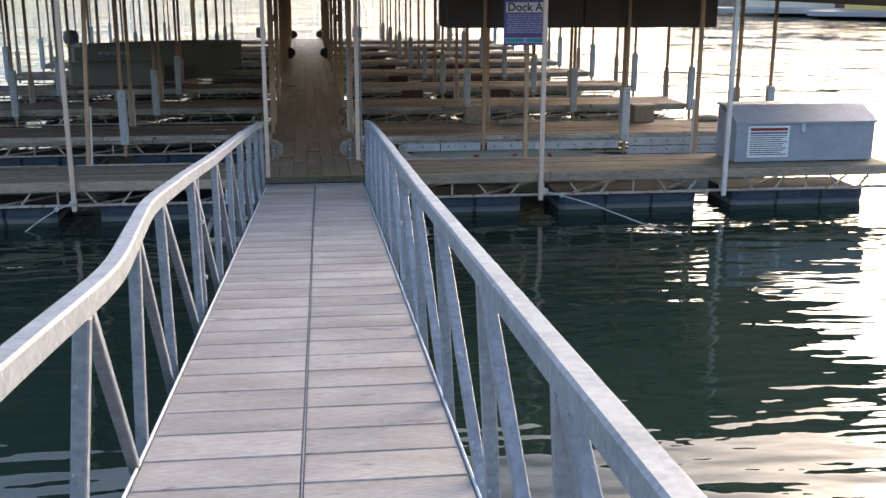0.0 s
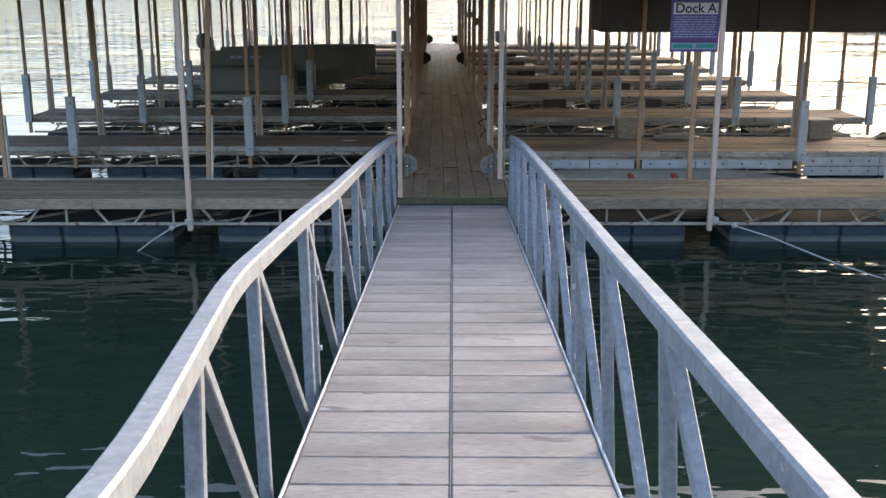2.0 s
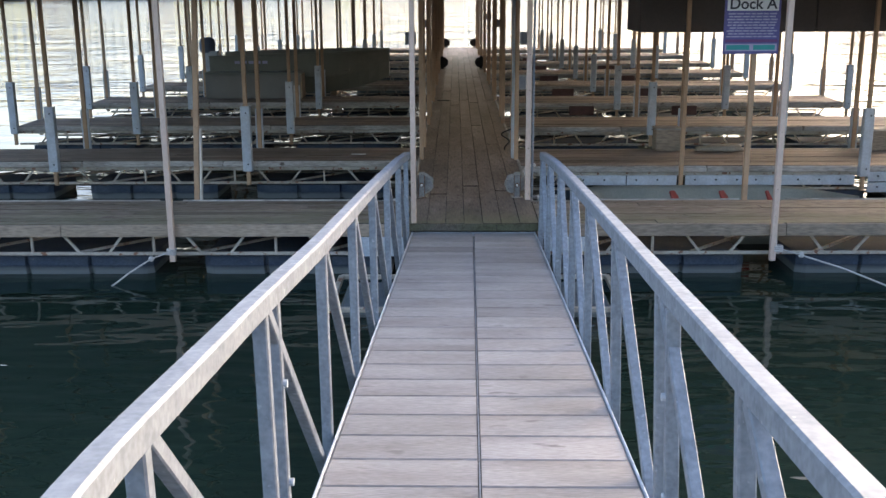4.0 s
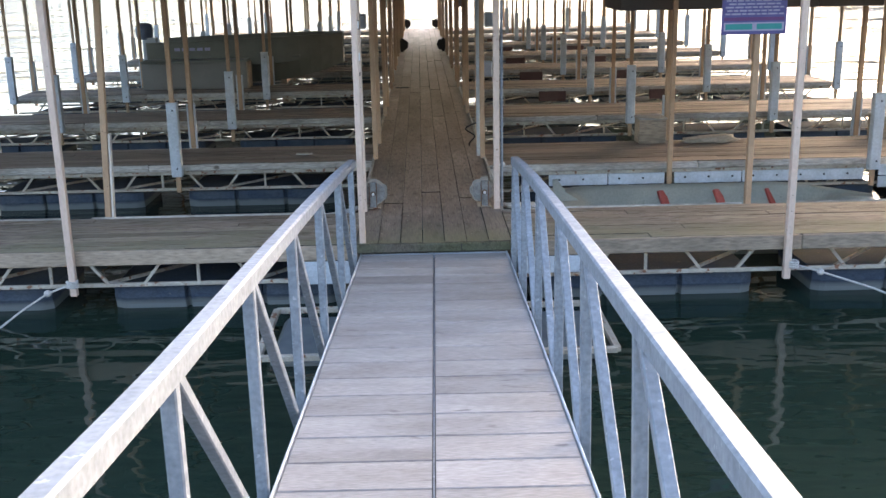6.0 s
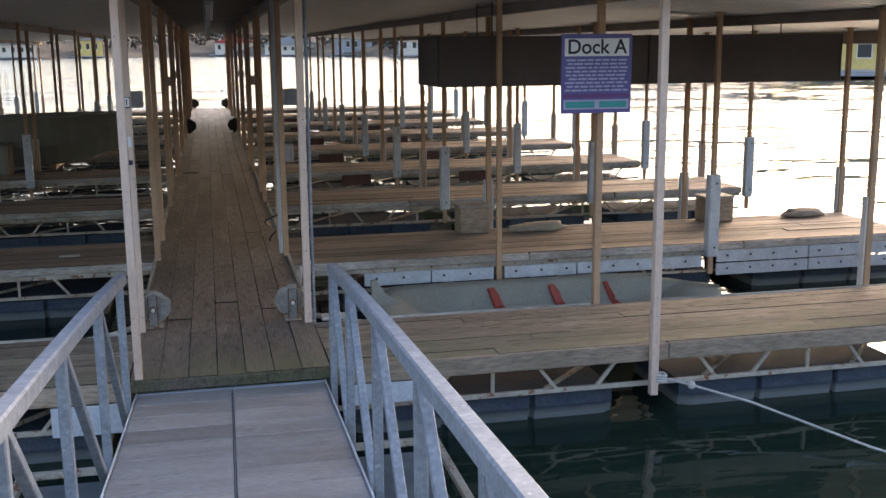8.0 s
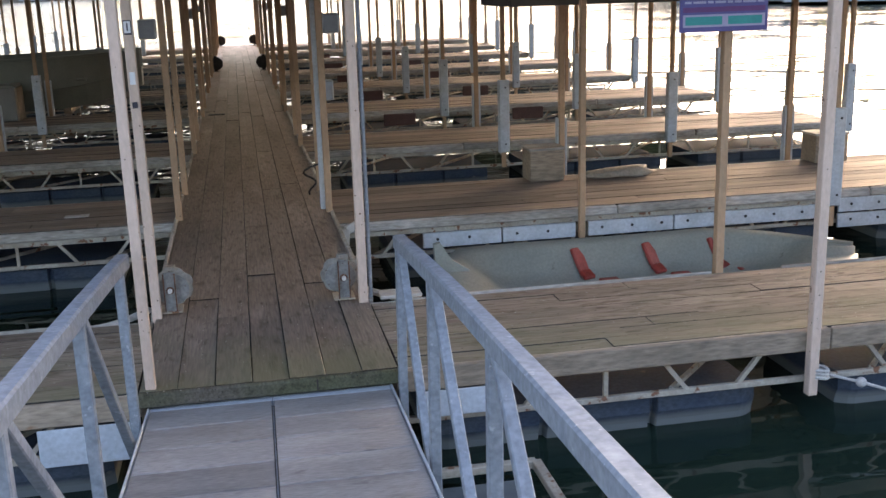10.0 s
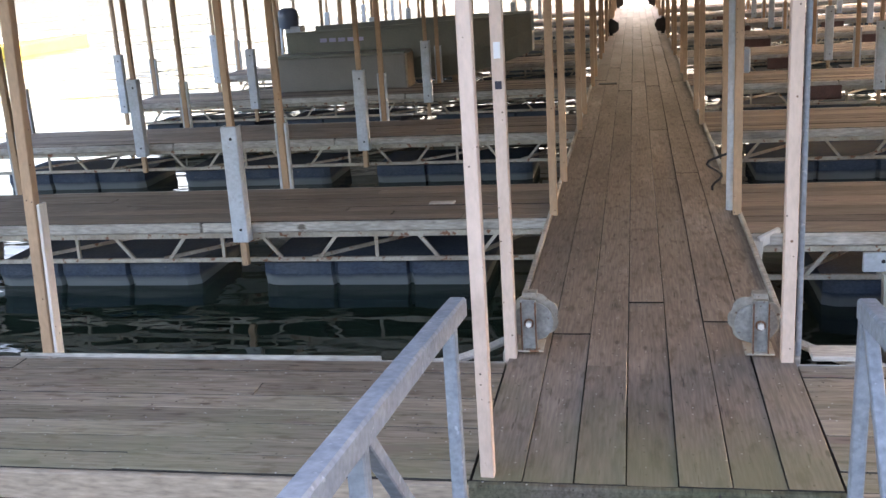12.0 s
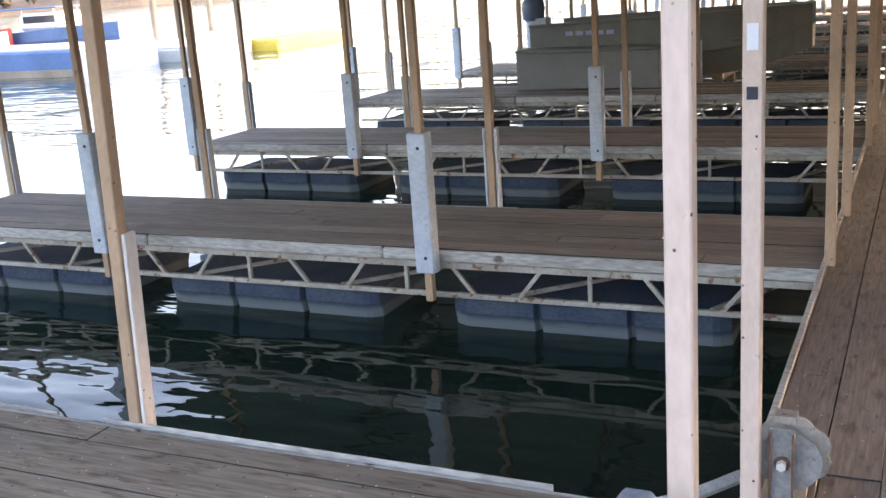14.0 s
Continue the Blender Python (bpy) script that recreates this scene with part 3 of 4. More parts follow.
for y in LEFT_Y:
    for x in (-2.95, -5.55):
        front_edge_post(x, y)
    for x in (-3.02, -5.55):
        back_edge_post(x, y + 1.12, -1)
    e = front_edge_post(-7.66, y + 0.075)
    back_edge_post(-7.66, y + 1.02, -1)
for i, y in enumerate(RIGHT_Y):
    wide = 1.45 if i == 0 else 1.30
    for x in ((2.72, 5.05, 7.5) if i == 0 else (3.05, 5.2, 7.62)):
        if i == 0 and x < 3:
            straight_post(x, y - 0.09, -0.25, POST_TAN, 0.05, "tan steel roof post at the slip edge")
        else:
            front_edge_post(x, y)
    for x in (3.05, 5.5, 7.62):
        back_edge_post(x, y + wide, 1)
# posts in front of the first pier, and along its slip edge
for x in (-5.45, -2.95, 2.91, 5.40):
    straight_post(x, -0.10, -0.36, POST_PINK if abs(x) < 4 else POST_WHITE, 0.055)
for x in (-5.5, -3.0, 2.96, 5.45):
    leaning = back_edge_post(x, 1.10, 1)
    if x == -3.0:
        leaning.rotation_euler = (0, radians(2.7), 0)
straight_post(-0.585, 0.03, -0.03, POST_PINK, 0.05)
for k, y in enumerate([1.18] + [v + d for v in LEFT_Y for d in (0.06, 1.2)]):
    straight_post(-0.63, y, -0.1, POST_PINK if k == 0 else POST_TAN, 0.055, "pinkish cream painted walkway post" if k == 0 else "tan steel walkway roof post")
for k, y in enumerate([1.15] + [v + d for v in RIGHT_Y for d in (0.5, 1.5)]):
    straight_post(0.605 if k == 0 else 0.635, y, -0.1, POST_PINK if k == 0 else POST_TAN, 0.055, "pinkish cream painted walkway post" if k == 0 else "tan steel walkway roof post")


# ---- gangway ----
def deck_z(y):
    return -0.09 - SLOPE * y


def bent(y, table):
    """Sideways place of a rail at y: the table's straight runs with eased corners."""
    def run(v):
        for (y1, x1), (y0, x0) in zip(table, table[1:]):
            if y0 <= v <= y1:
                return x1 + (x0 - x1) * (v - y1) / (y0 - y1)
        return table[0][1] if v > table[0][0] else table[-1][1]
    return (run(y - 0.24) + run(y - 0.12) + run(y) + run(y + 0.12) + run(y + 0.24)) / 5


LEFT_RAIL = ((0.1, -0.640), (-6.0, -0.646), (-7.0, -0.672), (-8.4, -0.682), (-10.0, -0.525), (-11.0, -0.56), (-14.6, -0.60))
RIGHT_RAIL = ((0.1, 0.662), (-1.5, 0.658), (-3.0, 0.640), (-6.0, 0.603), (-8.0, 0.580), (-14.6, 0.57))


def rail_top(y):
    """Height of the rail's centre over the deck; it dips towards the landing."""
    return 0.757 + 0.074 * (1 - math.exp(min(y, 0.0) / 1.9))


def foot(y, table):
    """How far out the side frame stands at its foot."""
    return max(0.634, 0.634 + 0.6 * (abs(bent(y, table)) - 0.634))


gangway = thing("gangway", pose(0, 0, 0, 0, 0, -0.76), "sloping galvanised steel gangway with pale deck boards", "gangway")
GANG_END = -14.5


def swept(bm, pts, w, h):
    """A box tube of width w and height h along points, with eased edges."""
    c = min(0.008, h / 3)
    sec = [(-w / 2 + c, -h / 2), (w / 2 - c, -h / 2), (w / 2, -h / 2 + c), (w / 2, h / 2 - c), (w / 2 - c, h / 2), (-w / 2 + c, h / 2), (-w / 2, h / 2 - c), (-w / 2, -h / 2 + c)]
    rings = [[(x + u, y, z + v) for u, v in sec] for x, y, z in pts]
    rr = loft(bm, rings)
    bm.faces.new(rr[0])
    bm.faces.new(rr[-1][::-1])
    bmesh.ops.recalc_face_normals(bm, faces=bm.faces)
    return bm


for table, nodes, way in ((LEFT_RAIL, (-0.25, -1.33, -2.50, -3.62, -4.72, -5.83, -6.95, -8.08, -9.20, -10.35, -11.5, -12.6, -13.7), 1), (RIGHT_RAIL, (-0.09, -1.05, -2.17, -3.30, -4.28, -5.45, -6.60, -7.70, -8.85, -10.05, -11.1, -12.2, -13.3), -1)):
    s = -1 if way > 0 else 1
    ys = [-0.09 + (GANG_END + 0.09) * k / 90 for k in range(91)]
    part("top_rail", swept(bmesh.new(), [(bent(y, table), y, deck_z(y) + rail_top(y)) for y in ys], 0.062, 0.072), GALV, gangway, "broad bent galvanised top rail" if way > 0 else "broad galvanised top rail")
    part("bottom_chord", swept(bmesh.new(), [(s * foot(y, table), y, deck_z(y) - 0.24) for y in ys], 0.06, 0.08), GALV, gangway)
    for i, y in enumerate(nodes):
        x = bent(y, table)
        xo = s * foot(y, table)
        part("upright", bar(bmesh.new(), (xo, y, deck_z(y) - 0.21), (x, y, deck_z(y) + rail_top(y) - 0.034), 0.045, 0.045, 0.005), GALV, gangway)
        if y in (-6.95, -6.60):
            gap = -0.19 if way > 0 else 0.19
            up = part("upright", bar(bmesh.new(), (xo, y - gap, deck_z(y) - 0.21), (x, y - gap, deck_z(y) + rail_top(y) - 0.034), 0.045, 0.045, 0.005), GALV, gangway)
            for h in (0.15, 0.5):
                part("bolt", rod(bmesh.new(), (xo - s * 0.012, y - gap, deck_z(y) + h), (xo - s * 0.035 + (x - xo) * h / 0.72, y - gap, deck_z(y) + h), 0.014, 8), GALV_DULL, up)
        j = i - 1 if way > 0 else i + 1
        if 0 <= j < len(nodes):
            yb = nodes[j]
            part("diagonal", bar(bmesh.new(), (s * foot(yb, table), yb + (0.05 if way < 0 else -0.05), deck_z(yb) - 0.19), (x, y + (-0.05 if way < 0 else 0.05), deck_z(y) + rail_top(y) - 0.034), 0.04, 0.04, 0.004), GALV, gangway)
for x in (-0.5, 0.0, 0.5):
    part("stringer", swept(bmesh.new(), [(x, 0.0, deck_z(0) - 0.09), (x, GANG_END, deck_z(GANG_END) - 0.09)], 0.06, 0.10), GALV, gangway)

# ---- deck boards and planks ----
BOARD = 0.2756


def board_mesh(seed):
    """A broad composite board with faintly cupped faces and lipped edges."""
    rng = random.Random(seed)
    bm = bmesh.new()
    hw, hl = BOARD / 2 - 0.0055, 0.290
    prof = [(-hw, -0.03), (-hw, -0.004), (-hw + 0.004, 0.0), (-hw + 0.016, -0.0012), (-0.07, -0.0004), (0.0, 0.0006), (0.07, -0.0004), (hw - 0.016, -0.0012), (hw - 0.004, 0.0), (hw, -0.004), (hw, -0.03)]
    rings = [[(x, v, w + rng.uniform(-0.0006, 0.0006)) for v, w in prof] for x in (-hl, -hl + 0.01, 0.0, hl - 0.01, hl)]
    rr = loft(bm, rings)
    bm.faces.new(rr[0])
    bm.faces.new(rr[-1][::-1])
    bmesh.ops.recalc_face_normals(bm, faces=bm.faces)
    return to_mesh("deck_board", bm, GANG_BOARD)


boards = [board_mesh(s) for s in range(4)]
tilt = math.atan(SLOPE)
for col, x in enumerate((-0.2975, 0.2975)):
    y, k = -0.083 - BOARD / 2, 0
    while y > GANG_END:
        ob = new("deck_board", boards[(k * 3 + col) % 4])
        ob.parent = gangway
        ob.location, ob.rotation_euler = (x, y, deck_z(y)), (-tilt, 0, 0)
        y -= BOARD * math.cos(tilt)
        k += 1
part("end_strip", block((-0.595, -0.079, deck_z(-0.045) - 0.03), (0.595, -0.012, deck_z(-0.045) - 0.002), 0.004), GALV_DULL, gangway, "worn steel strip at the foot of the deck")
part("centre_strip", swept(bmesh.new(), [(0.0, -0.01, deck_z(0) - 0.008), (0.0, GANG_END, deck_z(GANG_END) - 0.008)], 0.006, 0.016), GALV, gangway)
# unseen black sheet, added so the seams between boards read as shaded
part("deck_pan", swept(bmesh.new(), [(0.0, -0.01, deck_z(0) - 0.037), (0.0, GANG_END, deck_z(GANG_END) - 0.037)], 1.18, 0.01), BLACK, gangway, "black sheet added under the deck boards as seam shade")
for s in (-1, 1):
    part("edge_angle", swept(bmesh.new(), [(s * 0.6, -0.01, deck_z(0) - 0.01), (s * 0.6, GANG_END, deck_z(GANG_END) - 0.01)], 0.012, 0.04), GALV_DULL, gangway)

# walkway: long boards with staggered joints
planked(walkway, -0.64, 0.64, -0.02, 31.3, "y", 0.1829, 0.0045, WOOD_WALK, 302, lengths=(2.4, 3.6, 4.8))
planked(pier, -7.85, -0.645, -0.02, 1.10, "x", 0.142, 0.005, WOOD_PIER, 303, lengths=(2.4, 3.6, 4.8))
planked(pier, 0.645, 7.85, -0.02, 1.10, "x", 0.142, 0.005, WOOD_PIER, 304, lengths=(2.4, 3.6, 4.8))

# ---- roof details ----
for side in (-1, 1):
    for x in (3.02, 5.56):
        single("roof_beam", block((side * x - 0.04, ROOF_Y0, ceiling_z(x) - 0.10), (side * x + 0.04, ROOF_Y1, ceiling_z(x) - 0.004), 0.004), BEAM, "grey brown steel beam under the dock roof", "beam", "beams under the roof")
    single("roof_beam", block((side * 0.67 - 0.035, ROOF_Y0, ROOF_Z - 0.12), (side * 0.67 + 0.035, ROOF_Y1, ROOF_Z - 0.004), 0.004), BEAM, "grey brown steel beam under the dock roof", "beam", "beams under the roof")


def jar_lamp(y):
    lamp = thing("ceiling_lamp", (0, y, ROOF_Z), "unlit caged jar lamp on the walkway ceiling", "ceiling lamp", "walkway ceiling lamps")
    part("base", rod(bmesh.new(), (0, 0, -0.05), (0, 0, -0.002), 0.06, 14), GALV_DULL, lamp)
    part("jar", rod(bmesh.new(), (0, 0, -0.22), (0, 0, -0.05), 0.038, 14, 0.05), WHITE, lamp, "clouded white glass jar")
    cage = bmesh.new()
    for k in range(4):
        c, s = math.cos(k * 1.571), math.sin(k * 1.571)
        tube(cage, [(0.06 * c, 0.06 * s, -0.05), (0.062 * c, 0.062 * s, -0.2), (0.0, 0.0, -0.245)], 0.004, 5)
    part("cage", cage, GALV_DULL, lamp)


for y in (6.0, 11.0, 17.0, 23.0, 29.0):
    jar_lamp(y)


# ---- gangway landing ----
for x0, x1, z0 in ((-1.12, -0.68, -0.32), (0.72, 1.2, -0.27)):
    single("mounting_plate", block((x0, -0.078, z0), (x1, -0.066, -0.128), 0.003), GALV_DULL, "pale galvanised mounting plate on the pier edge", "plate", "mounting plates beside the gangway")
landing = thing("landing_float", (0, 0, 0), "steel framed dark float under the gangway end", "float")
for p, q in (((-1.27, -0.35), (1.27, -0.35)), ((-1.27, -1.4), (1.27, -1.4)), ((-1.27, -1.4), (-1.27, -0.35)), ((1.27, -1.4), (1.27, -0.35)), ((-0.55, -1.4), (-0.55, -0.35)), ((0.55, -1.4), (0.55, -0.35))):
    part("frame_bar", bar(bmesh.new(), (*p, -0.45), (*q, -0.45), 0.05, 0.04, 0.004), TRUSS, landing)
float_bm = bmesh.new()
span(float_bm, (-1.2, -1.34, -0.8), (1.2, -0.42, -0.475), 0.04)
part("tub", float_bm, FLOAT, landing)
for x in (-0.5, 0.5):
    part("strut", bar(bmesh.new(), (x, -0.9, -0.44), (x, -0.9, deck_z(-0.9) - 0.14), 0.05, 0.05, 0.004), GALV, landing)


single("abutment", block((-1.6, -19.5, -1.2), (1.6, -14.56, 1.05), 0.03), mat("rough concrete", (0.36, 0.35, 0.33), 0.9, 0, (0.25, 0.24, 0.22), 2, 0.7, bump=0.4, bump_scale=30), "rough concrete abutment on the bank at the gangway's head", "abutment", kind="structure")


# ---- cable winches at the walkway ----
def scalloped(bm, x, y0, y1, z, r, lobes, seed):
    """A flange whose rim is worn into uneven lobes, lying across y."""
    rng = random.Random(seed)
    rim = []
    for k in range(48):
        a = k * math.tau / 48
        dip = 0.5 - 0.5 * math.cos(a * lobes)
        rim.append((a, r * (1 - 0.10 * (1 - dip) ** 3 + rng.uniform(-0.012, 0.012))))
    rr = loft(bm, [[(x + q * math.cos(a), yy, z + q * math.sin(a)) for a, q in rim] for yy in (y0, y1)])
    bm.faces.new(rr[0])
    bm.faces.new(rr[1][::-1])
    bmesh.ops.recalc_face_normals(bm, faces=bm.faces)
    return bm


def winch(x, y, side, material, label, group, size=1.0):
    """Hand winch: channel bracket with a hub bolt, a drum with wound cable between two flanges, and a top tab."""
    w = thing("winch_wheel", pose(x, y, 0.012), label, "winch", group)
    pale = material is not BLACK
    hz, hx = 0.138 * size, 0.018 * side
    part("base_plate", block((-0.065, -0.075, 0.0), (0.065, 0.085, 0.010), 0.003), TRUSS if pale else material, w)
    ch = bmesh.new()
    span(ch, (-0.036, -0.052, 0.010), (0.036, -0.046, 0.25 * size), 0.002)
    span(ch, (-0.036, -0.076, 0.010), (-0.030, -0.0525, 0.25 * size))
    span(ch, (0.030, -0.076, 0.010), (0.036, -0.0525, 0.25 * size))
    br = part("bracket", ch, WINCH_GREY if pale else material, w, "chipped channel bracket with rusty edges" if pale else "")
    for sx in (-1, 1):
        part("rusty_edge", block((sx * 0.033 - 0.0036, -0.0785, 0.012), (sx * 0.033 + 0.0036, -0.0762, 0.248 * size)), RUST if pale else material, br)
    part("back_flange", scalloped(bmesh.new(), hx, 0.034, 0.044, hz, 0.118 * size, 7, 3), material, w, "chipped cream flange with a scalloped rim" if pale else "")
    part("front_flange", rod(bmesh.new(), (hx, -0.034, hz), (hx, -0.026, hz), 0.094 * size, 32), WINCH_GREY if pale else material, w, "dull grey disc flange" if pale else "")
    part("drum", rod(bmesh.new(), (hx, -0.026, hz), (hx, 0.034, hz), 0.052 * size, 20), material, w)
    coil = bmesh.new()
    for k in range(5):
        q = (0.058 + 0.007 * (k % 3)) * size
        tube(coil, [(hx + q * math.cos(a * 0.4488), -0.018 + 0.010 * k, hz + q * math.sin(a * 0.4488)) for a in range(15)], 0.0055, 5)
    part("cable_coil", coil, GALV_DULL if pale else material, w, "grey wire rope wound on the drum" if pale else "")
    part("hub_washer", rod(bmesh.new(), (0.0, -0.058, hz), (0.0, -0.0525, hz), 0.024, 12), RUST if pale else material, w)
    part("hub_bolt", rod(bmesh.new(), (0.0, -0.080, hz), (0.0, -0.058, hz), 0.015, 6), POST_WHITE if pale else material, w)
    part("top_tab", block((-0.032, -0.02, 0.25 * size), (0.036, 0.040, 0.276 * size), 0.003), material, w)


WINCH_GREY = mat("scuffed grey winch paint", (0.27, 0.26, 0.24), 0.7, 0.1, (0.17, 0.16, 0.145), 16, 0.9, bump=0.2, bump_scale=60, spots=(0.11, 0.07, 0.05), spot_at=0.66, fine=0.2)
RUST = mat("brown rust", (0.16, 0.075, 0.04), 0.85, 0, (0.08, 0.04, 0.025), 18, 0.8, bump=0.3, fine=0.3)
WINCH = mat("chipped off-white enamel", (0.36, 0.325, 0.275), 0.6, 0, (0.20, 0.18, 0.15), 14, 0.9, bump=0.2, bump_scale=60, spots=(0.12, 0.07, 0.045), spot_at=0.64, fine=0.15)
winch(-0.545, 1.27, 1, WINCH, "chipped off-white cable winch wheel bolted to the walkway", "cable winches")
winch(0.495, 1.25, -1, WINCH, "chipped off-white cable winch wheel bolted to the walkway", "cable winches")
for x, y in ((-0.55, 20.0), (0.55, 20.0), (-0.55, 31.0), (0.55, 31.0)):
    winch(x, y, 1 if x < 0 else -1, BLACK, "dark winch wheel far along the walkway", "far dark winches", 1.3)


# ---- services on the posts ----
def junction_box(x, y, z, w, h, d, label):
    jb = thing("junction_box", (x, y, z), label, "junction box", "electrical boxes on posts")
    part("case", block((-w / 2, -d / 2, -h / 2), (w / 2, d / 2, h / 2), 0.012), GALV_DULL, jb)
    part("cover", block((-w / 2 + 0.012, -d / 2 - 0.012, -h / 2 + 0.012), (w / 2 - 0.012, -d / 2 - 0.001, h / 2 - 0.012), 0.004), GREY_METAL, jb)


single("conduit", tube(bmesh.new(), [(0.655, 1.17, 0.02), (0.655, 1.17, 1.4), (0.657, 1.15, ROOF_Z - 0.02)], 0.013, 10), GALV, "bluish galvanised conduit beside the cream post", "conduit")
single("conduit_post", tube(bmesh.new(), [(0.60, 3.98, 0.0), (0.603, 3.98, 1.0), (0.60, 3.98, ROOF_Z - 0.01)], 0.028, 12), GALV_DULL, "grey conduit standing at the walkway edge", "conduit")
single("loose_cable", tube(bmesh.new(), [(0.52 + 0.1 * math.cos(k * 0.8) * (1 - k / 14), 4.0 + 0.03 * k, 0.42 - 0.03 * k) for k in range(13)], 0.009, 6), BLACK, "slack black cable tied round the grey conduit", "cable")
for y, z in ((4.42, 1.57), (13.0, 1.5), (20.3, 1.45)):
    junction_box(0.78, y, z, 0.15, 0.17, 0.12, "weathered grey junction box on a walkway post")
    junction_box(-0.79, y + 0.1, z, 0.15, 0.17, 0.12, "weathered grey junction box on a walkway post")
junction_box(0.79, 5.3, 0.9, 0.13, 0.2, 0.1, "weathered grey junction box on a walkway post")


def words(text, size, material, parent, m, name="lettering", bold=0.0):
    cu = bpy.data.curves.new(name, "FONT")
    cu.body, cu.size, cu.align_x, cu.align_y, cu.extrude, cu.offset = text, size, "CENTER", "CENTER", 0.0006, bold
    tmp = new("tmp", cu)
    me = bpy.data.meshes.new_from_object(tmp.evaluated_get(bpy.context.evaluated_depsgraph_get()))
    bpy.data.objects.remove(tmp)
    me.materials.append(material)
    ob = new(name, me)
    ob.parent = parent
    ob.matrix_local = m
    return ob


tag = thing("number_tag", (-0.63, 1.146, 1.70), "small white number tag on the cream walkway post", "tag")
part("plate", block((-0.022, -0.004, -0.04), (0.022, 0.0, 0.04), 0.001), LETTER, tag)
part("face", block((-0.018, -0.006, -0.03), (0.018, -0.0045, 0.034), 0.0005), WHITE, tag)
words("1", 0.06, LETTER, tag, pose(0, -0.007, 0.0, 90), bold=0.001)
for z, w, hgt in ((1.42, 0.03, 0.07), (1.27, 0.03, 0.035)):
    single("sticker", block((-0.63 - w / 2, 1.149, z - hgt / 2), (-0.63 + w / 2, 1.1515, z + hgt / 2), 0.0005), WHITE if hgt > 0.05 else LETTER, "small worn sticker on the cream walkway post", "sticker", "stickers on the post")

# ---- dock sign ----
sign = thing("dock_sign", pose(2.905, 1.115, 1.855, 0, 0, 0), "purple blue dock sign with white heading panel on a post", "sign")
part("board", block((-0.29, -0.006, -0.305), (0.29, 0.006, 0.305), 0.003), SIGN_BLUE, sign)
part("heading_panel", block((-0.265, -0.0095, 0.135), (0.265, -0.0065, 0.27), 0.001), WHITE, sign)
words("Dock A", 0.155, LETTER, sign, pose(0, -0.0105, 0.202, 90), bold=0.0025)
for k in range(9):
    wd = (0.5, 0.48, 0.52, 0.5, 0.51, 0.46, 0.52, 0.49, 0.52)[k]
    z = 0.105 - k * 0.029
    x, j = -wd / 2, 0
    rng = random.Random(k)
    while x < wd / 2 - 0.02:
        ln = min(rng.uniform(0.03, 0.085), wd / 2 - x)
        part("text_bar", block((x, -0.0085, z - 0.007), (x + ln, -0.0065, z + 0.007)), LETTER_PALE, sign)
        x += ln + 0.012
part("purple_band", block((-0.27, -0.0085, -0.185), (0.27, -0.0065, -0.155)), SIGN_PURPLE, sign)
part("footer_panel", block((-0.27, -0.0085, -0.275), (0.27, -0.0065, -0.2)), LETTER_PALE, sign, "pale footer panel")
for x0, x1 in ((-0.255, -0.015), (0.025, 0.25)):
    part("text_bar", block((x0, -0.0115, -0.262), (x1, -0.0090, -0.212)), SIGN_TEAL, sign, "teal name bar")

# ---- hanging box ----
hb = thing("hanging_box", (2.15, 3.42, 1.68), "long dark brown box hung below the dock roof", "hanging box")
for k in range(2):
    part("front_panel", block((0.012 + 2.2 * k, 0.0, 0.0), (2.2 * (k + 1) - 0.001, 0.02, 0.49), 0.004), BOX_BROWN, hb)
part("back_panel", block((0.02, 0.98, 0.0), (4.4, 1.0, 0.49), 0.004), BOX_BROWN, hb)
part("end_panel", block((0.0, 0.021, 0.0), (0.019, 1.0, 0.49), 0.004), BOX_BROWN, hb)
part("end_panel", block((4.401, 0.0, 0.0), (4.42, 1.0, 0.49), 0.004), BOX_BROWN, hb)
part("bottom_panel", block((0.02, 0.021, 0.002), (4.4, 0.979, 0.02)), BOX_BROWN, hb)
part("top_panel", block((0.02, 0.021, 0.465), (4.4, 0.979, 0.485)), BOX_BROWN, hb)
for x in (0.6, 3.8):
    for y in (0.2, 0.8):
        part("hanger", rod(bmesh.new(), (x, y, 0.47), (x, y, ceiling_z(2.15 + x) - 1.68), 0.006, 6), BLACK, hb)

# ---- dock storage box ----
dock_box = thing("dock_box", (5.70, 0.32, 0.012), "grey metal dock storage box with a sloping lid and notice", "storage box")
part("front_panel", block((0.0, 0.0, 0.0), (2.0, 0.018, 0.53), 0.004), GREY_METAL, dock_box)
part("back_panel", block((0.0, 0.66, 0.0), (2.0, 0.678, 0.70), 0.004), GREY_METAL, dock_box)
for x in (0.0, 1.985):
    bm = bmesh.new()
    rr = loft(bm, [[(xx, 0.019, 0.0), (xx, 0.659, 0.0), (xx, 0.659, 0.70), (xx, 0.019, 0.53)] for xx in (x, x + 0.015)])
    bm.faces.new(rr[0])
    bm.faces.new(rr[1][::-1])
    bmesh.ops.recalc_face_normals(bm, faces=bm.faces)
    part("end_panel", bm, GREY_METAL, dock_box)
lid = part("lid", bmesh.new(), GREY_METAL, dock_box, "sloping grey lid with turned down lip")
bm = bmesh.new()
rr = loft(bm, [[(xx, -0.03, 0.515), (xx, -0.03, 0.545), (xx, 0.43, 0.735), (xx, 0.70, 0.745), (xx, 0.70, 0.715), (xx, 0.43, 0.705), (xx, -0.012, 0.525)] for xx in (-0.02, 2.02)])
bm.faces.new(rr[0])
bm.faces.new(rr[1][::-1])
bmesh.ops.recalc_face_normals(bm, faces=bm.faces)
bm.to_mesh(lid.data)
bm.free()
